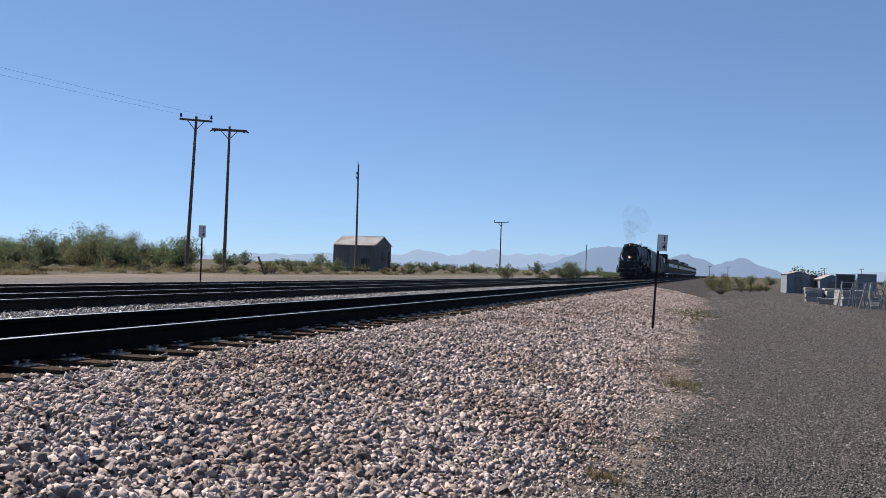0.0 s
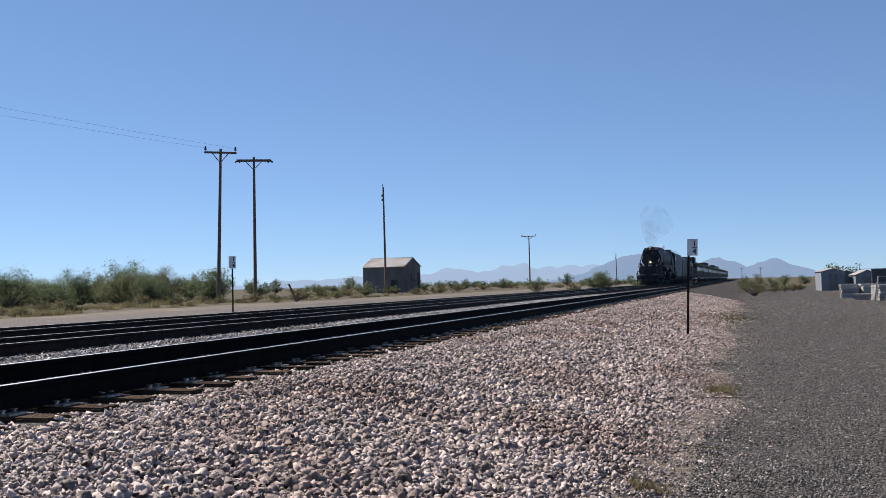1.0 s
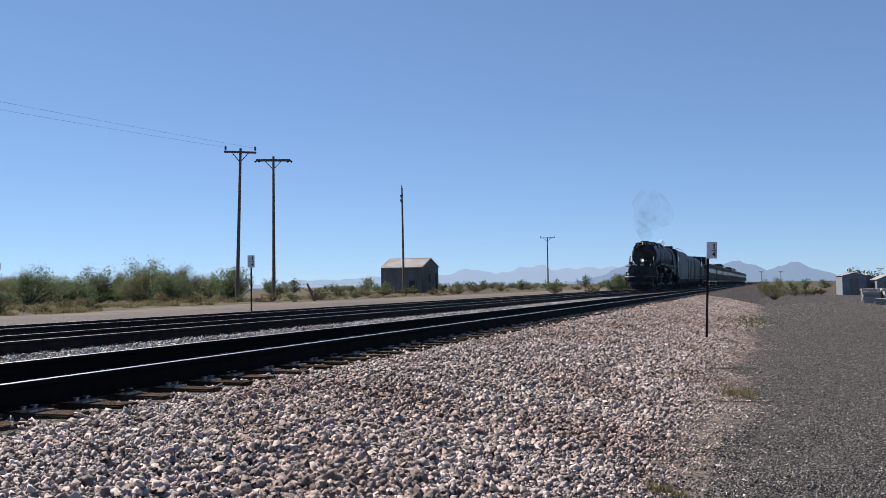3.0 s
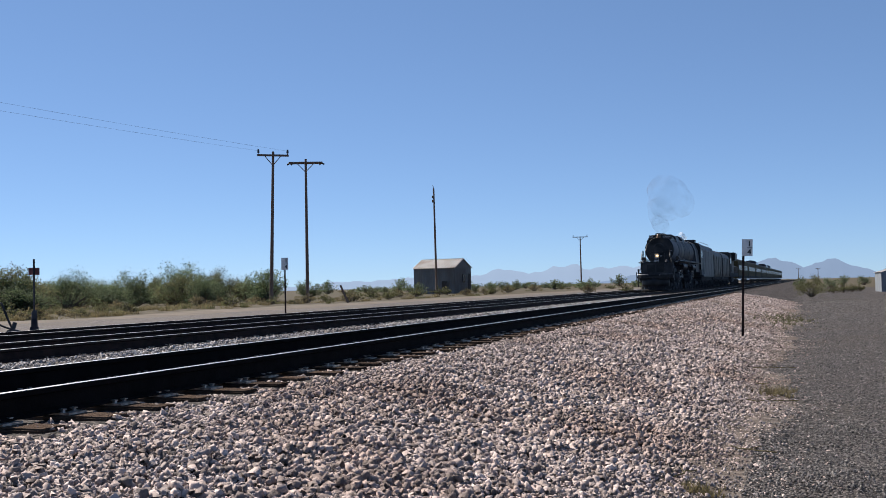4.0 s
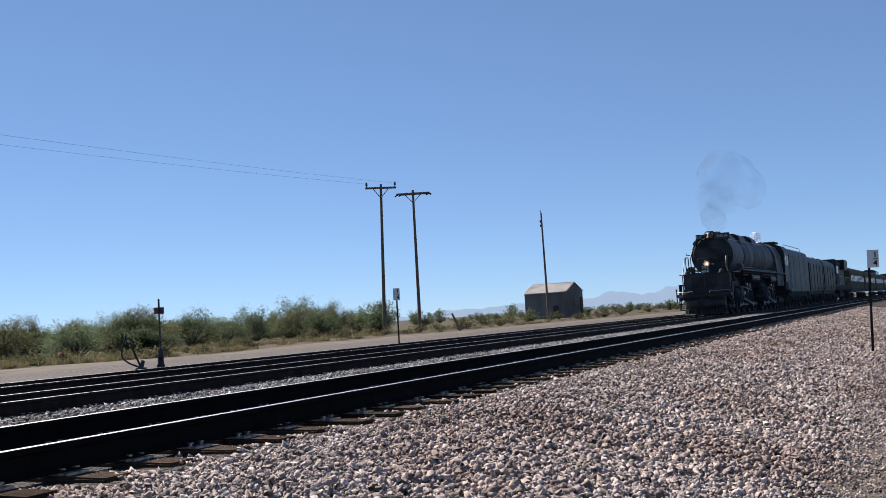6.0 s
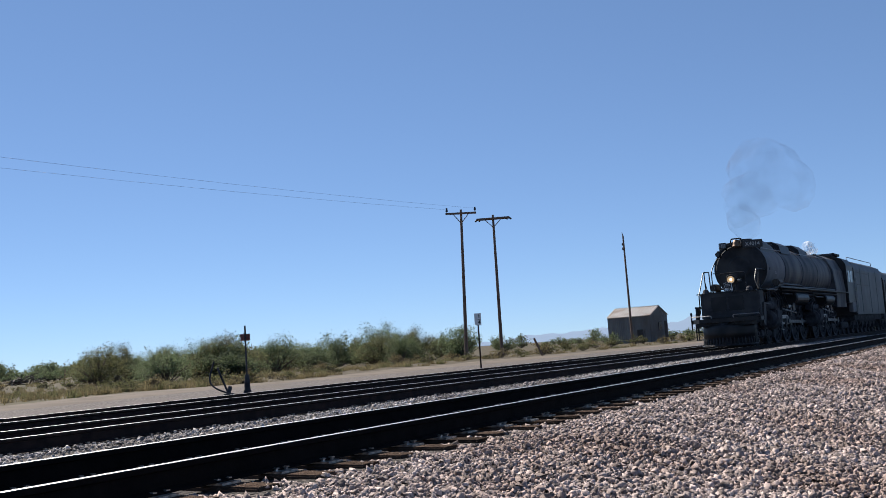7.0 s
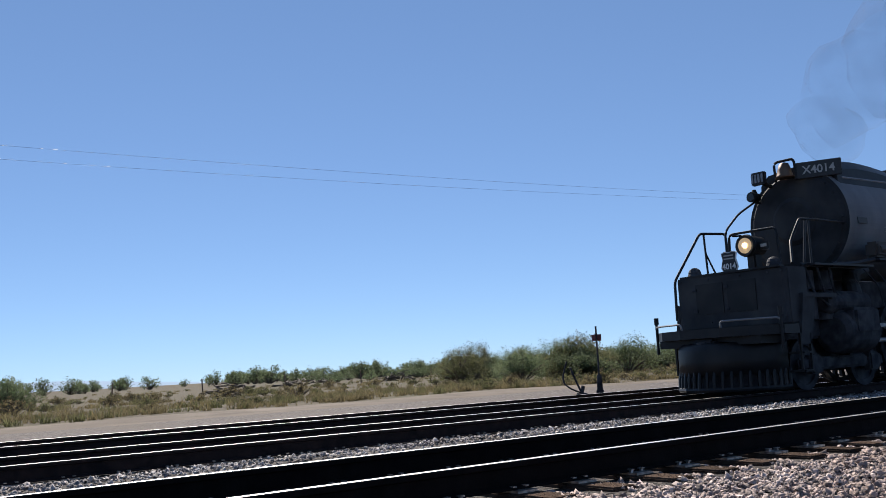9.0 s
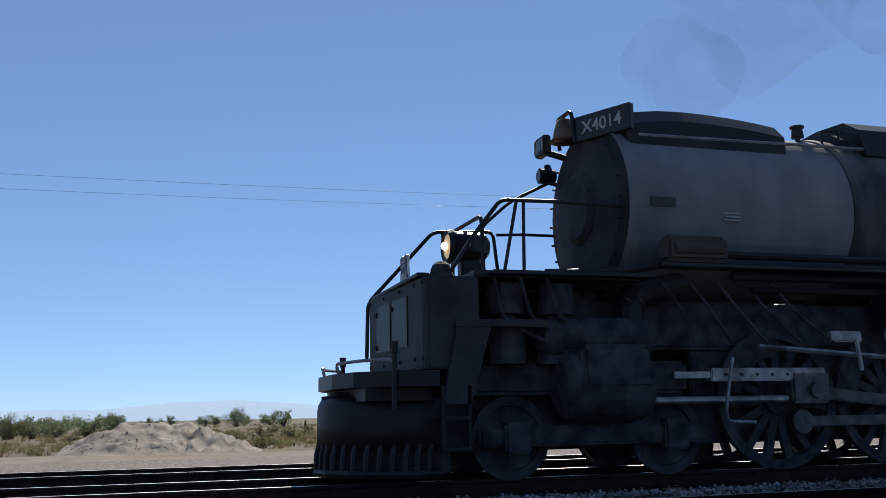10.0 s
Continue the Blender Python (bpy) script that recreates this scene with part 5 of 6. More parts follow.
    box(bm, -0.55, 0.55, 1.0, 4.6, 0.3, 0.95, 0.05)
    box(bm, -0.7, 0.7, 2.4, 20.2, 1.5, 2.1, 0.05)
    part("bed_casting", bm, M_grimy, loco)
    pil = wheel_mesh("pilot_wheel", 0.457)
    for u in (2.05, 4.1):
        axle("pilot_wheel", pil, loco, u, 0.457)
    for u in (20.9, 22.2):
        axle("trailing_wheel", pil, loco, u, 0.457)
    for s in (-1, 1):
        bm = bmesh.new()
        box(bm, s * 0.95 - 0.05, s * 0.95 + 0.05, 1.6, 4.55, 0.36, 0.6, 0.04)
        for u in (2.05, 4.1):
            box(bm, s * 0.98 - 0.1, s * 0.98 + 0.1, u - 0.16, u + 0.16, 0.28, 0.64, 0.03)
        part("truck_frame", bm, M_grimy, loco)
        bm = bmesh.new()
        box(bm, s * 0.95 - 0.05, s * 0.95 + 0.05, 20.4, 22.7, 0.4, 0.75, 0.04)
        part("trailing_truck_frame", bm, M_grimy, loco)
    engine_unit(loco, AX1, 3.62)
    engine_unit(loco, AX2, 12.55)
    # cab
    bm = bmesh.new()
    out = [(-1.6, 1.85), (-1.6, 4.05), (-1.4, 4.42), (-0.8, 4.68), (0, 4.76), (0.8, 4.68), (1.4, 4.42), (1.6, 4.05), (1.6, 1.85)]
    extrude_y(bm, out, 20.3, 22.45)
    cab = part("cab", bm, M_black, loco, "riveted black cab")
    for s in (-1, 1):
        for a, b in ((20.6, 21.25), (21.35, 22.0)):
            bm = bmesh.new()
            box(bm, s * 1.6 - 0.02, s * 1.6 + 0.015, a, b, 3.05, 3.75, 0.01)
            part("cab_window", bm, M_window, cab)
        bm = bmesh.new()
        pipe(bm, [(s * 1.64, 22.3, 1.2), (s * 1.64, 22.3, 3.2)], 0.02, 6)
        part("cab_grab_rail", bm, M_galv, cab)
        bm = bmesh.new()
        box(bm, s * 1.5 - 0.12, s * 1.5 + 0.12, 21.2, 22.3, 1.3, 1.9, 0.03)
        part("cab_step_box", bm, M_smokebox, cab)
    bm = bmesh.new()
    for k in range(4):
        box(bm, -1.0, 1.0, 20.4 + k * 0.5, 20.7 + k * 0.5, 4.68, 4.82, 0.02)
    part("roof_vent", bm, M_grimy, cab)
    return tagged(loco, "huge black articulated steam locomotive, headlight lit, rolling on the middle track", "steam locomotive")


def truck(parent, mesh, u, n, pitch, r=0.46):
    for k in range(n):
        axle("wheel", mesh, parent, u + k * pitch, r)
    for s in (-1, 1):
        bm = bmesh.new()
        box(bm, s * 0.98 - 0.06, s * 0.98 + 0.06, u - 0.55, u + (n - 1) * pitch + 0.55, 0.5, 0.8, 0.04)
        for k in range(n):
            box(bm, s * 1.02 - 0.1, s * 1.02 + 0.1, u + k * pitch - 0.17, u + k * pitch + 0.17, 0.3, 0.7, 0.03)
        part("truck_frame", bm, M_grimy, parent)


WHEEL = wheel_mesh("wheel", 0.46)


def make_tender():
    t = empty("tender")
    L = 11.2
    out = [(-1.6, 1.15), (-1.6, 3.9), (-1.45, 4.3), (-1.05, 4.5), (1.05, 4.5), (1.45, 4.3), (1.6, 3.9), (1.6, 1.15)]
    bm = bmesh.new()
    extrude_y(bm, out, 0, L)
    es = [e for e in bm.edges if abs(e.verts[0].co.y - e.verts[1].co.y) < 1e-4]
    bmesh.ops.bevel(bm, geom=es, offset=0.06, segments=2, affect="EDGES")
    body = part("body", bm, M_tender, t, "grey-painted tender side with welded seams")
    for s in (-1, 1):
        for u in (2.2, 5.6, 8.4):
            bm = bmesh.new()
            box(bm, s * 1.605 - 0.008, s * 1.605 + 0.008, u - 0.03, u + 0.03, 1.2, 4.0)
            part("seam_strip", bm, M_tender, body)
        bm = bmesh.new()
        box(bm, s * 1.61 - 0.01, s * 1.61 + 0.01, 0.8, 5.0, 2.95, 3.0)
        box(bm, s * 1.61 - 0.01, s * 1.61 + 0.01, 0.8, 5.0, 3.7, 3.75)
        part("lettering_bar", bm, M_tender2, body)
        bm = bmesh.new()
        pipe(bm, bend([(s * 1.66, 0.15, 1.4), (s * 1.66, 0.15, 3.4)], 0.1), 0.022, 6)
        part("grab_rail", bm, M_galv, t)
        bm = bmesh.new()
        pipe(bm, bend([(s * 1.1, 1.0, 4.48), (s * 1.1, 1.05, 4.72), (s * 1.1, 10.4, 4.72), (s * 1.1, 10.5, 4.48)], 0.1), 0.022, 6)
        part("top_rail", bm, M_galv, t)
    bm = bmesh.new()
    box(bm, -1.35, 1.35, 0.1, L - 0.1, 0.8, 1.15, 0.04)
    part("underframe", bm, M_grimy, t)
    for u in (0.6, 4.2, 7.6):
        bm = bmesh.new()
        box(bm, -0.6, 0.6, u, u + 2.0, 4.48, 4.66, 0.05)
        part("hatch", bm, M_black, t)
    truck(t, WHEEL, 1.0, 2, 1.5)
    truck(t, WHEEL, 4.3, 5, 1.5)
    return tagged(t, "long grey riveted tender coupled behind the locomotive", "tender")


def make_water_tender(dark):
    t = empty("water_tender")
    L = 10.9
    bm = bmesh.new()
    out = [(-1.55, 1.2), (-1.6, 1.6), (-1.6, 3.5), (-1.4, 4.0), (-0.9, 4.28), (0, 4.36), (0.9, 4.28), (1.4, 4.0), (1.6, 3.5), (1.6, 1.6), (1.55, 1.2)]
    extrude_y(bm, out, 0, L)
    es = [e for e in bm.edges if abs(e.verts[0].co.y - e.verts[1].co.y) < 1e-4]
    bmesh.ops.bevel(bm, geom=es, offset=0.12, segments=2, affect="EDGES")
    part("tank", bm, M_tender2, t, "dusty dark curved water tank")
    for s in (-1, 1):
        for k in range(5):
            bm = bmesh.new()
            u = 0.8 + k * 2.3
            box(bm, s * 1.615 - 0.02, s * 1.615 + 0.02, u - 0.06, u + 0.06, 1.3, 3.55)
            part("side_rib", bm, M_grimy if dark and k in (1, 2) else M_tender2, t)
        bm = bmesh.new()
        pipe(bm, bend([(s * 1.64, 0.2, 1.0), (s * 1.64, 0.2, 3.6), (s * 1.2, 0.2, 4.3)], 0.1), 0.022, 6)
        part("ladder_rail", bm, M_galv, t)
    bm = bmesh.new()
    box(bm, -1.4, 1.4, 0.05, L - 0.05, 0.85, 1.22, 0.04)
    part("underframe", bm, M_grimy, t)
    bm = bmesh.new()
    box(bm, -0.5, 0.5, 2.0, 3.6, 4.3, 4.5, 0.06)
    box(bm, -0.5, 0.5, 6.5, 8.0, 4.3, 4.5, 0.06)
    part("hatch", bm, M_black, t)
    truck(t, WHEEL, 1.2, 3, 1.4)
    truck(t, WHEEL, 6.9, 3, 1.4)
    return tagged(t, "dusty dark auxiliary water tender", "tender", "water tenders")


def make_diesel():
    d = empty("diesel_locomotive")
    bm = bmesh.new()
    box(bm, -1.55, 1.55, 0.0, 17.0, 1.2, 1.75, 0.05)
    part("walkway_sill", bm, M_coachgrey, d)
    bm = bmesh.new()
    box(bm, -1.55, 1.55, 0.6, 4.2, 1.75, 4.55, 0.15)
    part("cab", bm, M_coachgrey, d)
    bm = bmesh.new()
    box(bm, -1.0, 1.0, 4.2, 16.6, 1.75, 4.5, 0.08)
    part("hood", bm, M_tender2, d)
    bm = bmesh.new()
    box(bm, -1.5, 1.5, 12.2, 16.2, 3.6, 4.8, 0.1)
    part("radiator", bm, M_black, d, "flared black radiator section")
    bm = bmesh.new()
    box(bm, -0.5, 0.5, 6.5, 8.0, 4.5, 4.75, 0.08)
    part("dynamic_brake", bm, M_black, d)
    for s in (-1, 1):
        bm = bmesh.new()
        box(bm, s * 1.55 - 0.02, s * 1.55 + 0.012, 1.3, 3.4, 3.0, 3.8)
        part("cab_window", bm, M_window, d)
        bm = bmesh.new()
        pipe(bm, [(s * 1.5, 4.4, 2.7), (s * 1.5, 16.8, 2.7)], 0.025, 6)
        for k in range(9):
            pipe(bm, [(s * 1.5, 4.4 + k * 1.55, 1.7), (s * 1.5, 4.4 + k * 1.55, 2.7)], 0.022, 6)
        part("handrail", bm, M_galv, d)
    bm = bmesh.new()
    box(bm, -1.3, 1.3, 6.2, 10.5, 0.5, 1.2, 0.1)
    part("fuel_tank", bm, M_grimy, d)
    truck(d, WHEEL, 1.6, 3, 1.6)
    truck(d, WHEEL, 12.0, 3, 1.6)
    return tagged(d, "grey and dark diesel locomotive between tenders and coaches", "diesel locomotive")


def make_coach(dome):
    c = empty("passenger_coach")
    L = 25.4
    out = [(-1.52, 1.0), (-1.52, 3.35), (-1.42, 3.75), (-1.1, 4.0), (0, 4.12), (1.1, 4.0), (1.42, 3.75), (1.52, 3.35), (1.52, 1.0)]
    bm = bmesh.new()
    extrude_y(bm, out, 0, L)
    body = part("body", bm, M_coach, c, "dull yellow coach side")
    bm = bmesh.new()
    extrude_y(bm, [(x * 1.006, z + 0.012) for x, z in out[2:7]], -0.01, L + 0.01)
    part("roof", bm, M_coachgrey, c, "grey curved roof")
    for s in (-1, 1):
        bm = bmesh.new()
        box(bm, s * 1.52 - 0.01, s * 1.52 + 0.012, 0.1, L - 0.1, 1.0, 1.4)
        part("skirt", bm, M_coachgrey, body)
        for k in range(11):
            bm = bmesh.new()
            u = 2.6 + k * 2.0
            box(bm, s * 1.52 - 0.01, s * 1.52 + 0.014, u - 0.65, u + 0.65, 2.3, 3.05)
            part("window", bm, M_window, body)
        for u in (0.9, L - 0.9):
            bm = bmesh.new()
            box(bm, s * 1.52 - 0.01, s * 1.52 + 0.014, u - 0.4, u + 0.4, 1.2, 3.2)
            part("door", bm, M_coachgrey, body)
    bm = bmesh.new()
    box(bm, -0.6, 0.6, -0.35, 0.0, 1.1, 3.9)
    box(bm, -0.6, 0.6, L, L + 0.35, 1.1, 3.9)
    part("gangway", bm, M_grimy, c)
    if dome:
        bm = bmesh.new()
        extrude_y(bm, [(-1.3, 3.7), (-1.2, 4.45), (-0.8, 4.75), (0, 4.85), (0.8, 4.75), (1.2, 4.45), (1.3, 3.7)], 7.5, 17.5)
        for v in bm.verts:
            if v.co.z > 4.2:
                v.co.y += 1.0 if v.co.y < 10 else -1.0
        part("glass_dome", bm, M_window, c, "dark glass roof dome")
    truck(c, WHEEL, 2.4, 3, 1.6)
    truck(c, WHEEL, L - 5.6, 3, 1.6)
    return tagged(c, "dull yellow passenger coach with grey roof" + (" and glass dome" if dome else ""), "coach", "passenger coaches")


Y0 = 2.03      # the pilot's nose at the clip's end
CONSIST = []
loco = make_locomotive()
CONSIST.append((loco, 0.0))
CONSIST.append((make_tender(), 22.75))
wt = make_water_tender(False)
CONSIST += [(wt, 34.6), (make_water_tender(True), 46.1), (make_diesel(), 57.6)]
plain, domed = make_coach(False), make_coach(True)
for k in range(10):
    src = domed if k in (2, 4, 5) else plain
    o = src if (src is plain and k == 0) or (src is domed and k == 2) else copy_thing(src, pose(0, 0, 0))
    CONSIST.append((o, 75.4 + 26.2 * k))
for o, u in CONSIST:
    o.matrix_basis = pose(TX, Y0 + u + SPEED * 10, 0)


def motions():
    """The whole train rolls at one speed; wheels turn, rods follow their cranks."""
    for o, u in CONSIST:
        walk(o, [(t, pose(TX, Y0 + u + SPEED * (10 - t), 0)) for t in (0.0, 2.5, 5.0, 7.5, 10.0)])
    steps = [k / FPS for k in range(10 * FPS + 1)]
    near = [w for w in SPIN if w[0].parent is loco]
    for w, x, u, z, r, ph, s in near:
        walk(w, [(t, pose(x, u, z) @ Matrix.Rotation(radians(ph) - SPEED * (t - 10) / r * -1, 4, "X") @ pose(0, 0, 0, 0, 0, 180 if s < 0 else 0)) for t in steps])
    for rod, x, u, ph in ORBIT:
        rows = []
        for t in steps:
            a = radians(ph) + SPEED * (t - 10) / DR
            rows.append((t, pose(x, u + CRANK * math.sin(a), DR - CRANK * math.cos(a))))
        walk(rod, rows)
    for ch, mr, s, u, ln, ph in RECIP:
        rc, rm = [], []
        for t in steps:
            a = radians(ph) + SPEED * (t - 10) / DR
            py, pz = u + CRANK * math.sin(a), DR - CRANK * math.cos(a)
            dz = pz - 0.96
            cy = py - math.sqrt(ln * ln - dz * dz)
            rc.append((t, pose(0, cy, 0.98)))
            rm.append((t, pose(s * 1.02, cy, 0.96, math.degrees(math.atan2(dz, py - cy)), 0, 0)))
        walk(ch, rc)
        walk(mr, rm)

# ---- plants
SHRUBS = [make_bush(11 + k, 3.6 + 0.3 * k, 2.5 + 0.25 * (k % 3), M_leaf if k != 2 else M_leaf2, 6400, 0.062) for k in range(4)]
FAR = [make_bush(71 + k, 3.8, 2.6, M_leaf, 600, 0.15, "distant dark green desert tree") for k in range(3)]
for o in FAR:
    o.name = "desert_tree"
    tagged(o, category="tree", group="distant desert trees")
LOW = [make_bush(41 + k, 1.5, 0.7, M_leaf2 if k else M_straw, 420, 0.06, "low grey-green desert scrub on dry ground" if k else "low dry straw-coloured desert scrub") for k in range(3)]
rng = random.Random(21)
# thicket beyond the dirt track
for k in range(58):
    az = rng.uniform(31, 53)
    d = rng.uniform(62, 92) if az < 45 else rng.uniform(48, 90)
    put(rng.choice(SHRUBS), -d * math.sin(radians(az)), d * math.cos(radians(az)), rng.uniform(0.62, 1.02), rng.uniform(0, 360), rng.uniform(0.55, 0.85))
for az, d, s in ((36.3, 70, 1.15), (31.6, 72, 1.05), (42.5, 62, 0.9), (44.5, 56, 0.8), (46.3, 52, 0.8), (29.0, 95, 0.8), (34, 80, 0.95), (39, 70, 0.95), (8.4, 118, 0.95), (8.7, 112, 0.8)):
    put(rng.choice(SHRUBS), -d * math.sin(radians(az)), d * math.cos(radians(az)), s, rng.uniform(0, 360))
for k in range(26):
    az = rng.uniform(51, 62)
    d = rng.uniform(85, 160)
    put(rng.choice(FAR), -d * math.sin(radians(az)), d * math.cos(radians(az)), rng.uniform(0.45, 0.7), rng.uniform(0, 360), rng.uniform(0.35, 0.6))
# scattered scrub on the plain
for k in range(90):
    az = rng.uniform(4, 34)
    d = rng.uniform(90, 420)
    put(rng.choice(LOW + LOW + FAR[:1]), -d * math.sin(radians(az)), d * math.cos(radians(az)), rng.uniform(0.5, 1.3), rng.uniform(0, 360))
for k in range(60):
    az = rng.uniform(18, 96)
    d = max(rng.uniform(36, 70), 28.5 / math.sin(radians(az)))
    put(rng.choice(LOW), -d * math.sin(radians(az)), d * math.cos(radians(az)), rng.uniform(0.4, 1.0), rng.uniform(0, 360))
for az, d in ((26.7, 62), (26.3, 64), (24.0, 80), (23.6, 84), (22.6, 86), (21.2, 92), (20.8, 94), (24.3, 90), (18.5, 95), (18.0, 97), (25.2, 78), (17, 110), (15.5, 120)):
    put(rng.choice(LOW), -d * math.sin(radians(az)), d * math.cos(radians(az)), rng.uniform(0.9, 1.4), rng.uniform(0, 360))
for k in range(70):
    az = rng.uniform(38, 95)
    d = max(rng.uniform(28, 62), 27.0 / math.sin(radians(az)))
    put(rng.choice(LOW), -d * math.sin(radians(az)), d * math.cos(radians(az)), rng.uniform(0.35, 0.85), rng.uniform(0, 360))
# low brush along the horizon
brush = random.Random(31)
for k in range(70):
    az = brush.uniform(4.5, 27)
    d = brush.uniform(130, 260)
    put(brush.choice(LOW[1:] + FAR), -d * math.sin(radians(az)), d * math.cos(radians(az)), brush.uniform(0.6, 1.3), brush.uniform(0, 360), brush.uniform(0.4, 0.7))
# far tree line
for k in range(130):
    az = rng.uniform(51, 79) if k % 3 == 0 else rng.uniform(50, 66)
    d = rng.uniform(170, 330)
    put(rng.choice(FAR), -d * math.sin(radians(az)), d * math.cos(radians(az)), rng.uniform(0.8, 1.55), rng.uniform(0, 360))
for az, d, s in ((78.0, 47, 0.62), (77.3, 48, 0.5), (85, 110, 0.8), (83, 120, 0.8), (92, 90, 0.55), (95, 60, 0.5), (97, 50, 0.42)):
    put(rng.choice(SHRUBS), -d * math.sin(radians(az)), d * math.cos(radians(az)), s, rng.uniform(0, 360))
edge = random.Random(77)
for k in range(44):
    az = edge.uniform(90, 99) if k < 16 else edge.uniform(79, 99)
    d = edge.uniform(50, 80) if k < 16 else edge.uniform(90, 190)
    put(edge.choice(FAR), -d * math.sin(radians(az)), d * math.cos(radians(az)), edge.uniform(0.36, 0.52) if k < 16 else edge.uniform(0.5, 0.75), edge.uniform(0, 360))
# beside the road
put(SHRUBS[2], 0.25, 84, 0.62, 20)
for x, y, s in ((2.3, 100, 1.3), (3.3, 104, 1.4), (4.2, 108, 1.3), (5.1, 112, 1.3)):
    put(LOW[1], x, y, s, 40 * x)
put(FAR[0], 10.6, 135, 1.25, 30)
put(FAR[1], 13.0, 138, 1.2, 80)
for x, y, s in ((3, 150, 0.7), (-1, 170, 0.8), (6, 190, 0.8), (10, 200, 0.8), (14, 180, 0.8), (17, 140, 0.9), (20, 150, 0.9), (24, 150, 0.9), (28, 170, 0.9)):
    put(rng.choice(FAR), x, y, s, rng.uniform(0, 360))
for o in SHRUBS + LOW + FAR:
    for q in o.children:
        bpy.data.objects.remove(q)
    bpy.data.objects.remove(o)


def plain_grass(rng, n):
    """Bunch grass: tufts gathered in clumps, thick beside the dirt track and thinner further out."""
    m = n // 24
    az = np.radians(rng.uniform(14, 101, m))
    d = 25.8 * np.exp(rng.uniform(0, 1, m) ** 1.3 * math.log(130 / 25.8))
    x, y = -d * np.sin(az), d * np.cos(az)
    out = -25.9 - rng.exponential(7, m)
    x = np.where(x > -25.9, out, x)
    i = rng.integers(0, m, n)
    r = rng.lognormal(-1.75, 0.4, m)[i]
    return np.where(x[i] + r > -25.4, x[i] - 1.0, x[i]) + r * rng.normal(0, 1, n), y[i] + r * rng.normal(0, 1, n)


grass("dry_grass", 20000, plain_grass, 0.15, 0.0055, 3, M_straw, "dry straw-coloured bunch grass on desert ground", 7)

grass("olive_grass", 8000, plain_grass, 0.16, 0.008, 9, M_leaf2, "olive green weeds among the dry bunch grass", 6)


def patch(cx, cy, rx, ry):
    return lambda rng, n: (cx + rng.normal(0, rx, n), cy + rng.normal(0, ry, n))


grass("dry_weed_tuft", 45, patch(-0.75, 7.1, 0.08, 0.09), 0.06, 0.0025, 5, M_straw, "small dry weed tuft on ballast", 9)
grass("dry_weed_tuft", 50, patch(-0.45, 13.6, 0.12, 0.2), 0.085, 0.004, 6, M_straw, "small dry weed tuft on ballast", 9)
grass("green_weed_patch", 700, patch(-1.0, 37.0, 0.5, 2.6), 0.055, 0.008, 7, M_leaf2, "low yellow-green weeds beside the ballast", 7)

# ---- loose stone, one object a bed
stones("ballast_stones", "pinkish-grey crushed stone ballast on the track shoulder", 128000, shoulder, 0.033, M_stone, 1)
stones("ballast_stones", "grey crushed stone ballast between the tracks", 36000, between_tracks, 0.031, M_greystone, 2)
stones("ballast_stones", "crushed stone round the sleeper ends", 6500, tie_bed, 0.04, M_stone, 4, lift=(-0.4, 0.5))
stones("ballast_stones", "small broken stone strewn over the dusty verge", 9000, verge, 0.022, M_stone, 7, 0.7, (-0.3, 0.4))
stones("road_gravel", "small dark gravel chips on the road", 40000, road_strip, 0.0155, M_chip, 3, 0.85, (-0.1, 0.7))
stones("ballast_stones", "pinkish-grey crushed stone ballast behind the viewpoint", 17000, shoulder_behind, 0.05, M_stone, 11)


stones("spoil_rubble", "grey rubble strewn over the spoil mound", 1300, mound_top, 0.032, M_mound, 15, 0.8, (-0.6, 0.2), mound_z)


def make_stick(x, y, ln, turn, seed):
    """A dead weed stalk lying on the verge."""
    r = random.Random(seed)
    bm = bmesh.new()
    pts = [Vector((ln * k / 5, r.uniform(-0.02, 0.02), 0.02 + r.uniform(0, 0.025))) for k in range(6)]
    pipe(bm, pts, 0.006, 5)
    pipe(bm, [pts[2], pts[2] + Vector((ln * 0.2, 0.08, 0.03))], 0.004, 4)
    ob = tagged(solid("dead_stalk", bm, M_straw), "thin pale dead weed stalk on the gravel verge", "dead stalk", "dead stalks")
    ob.matrix_basis = pose(x, y, ground_z(x, y), 0, 0, turn)


for k, (x, y, ln, turn) in enumerate(((-0.7, 8.9, 0.45, -30), (-0.95, 9.6, 0.5, 160), (-0.75, 12.2, 0.6, 10), (-0.6, 14.5, 0.7, 165), (-1.0, 7.3, 0.3, 60), (-0.9, 16.5, 0.7, 20))):
    make_stick(x, y, ln, turn, k)

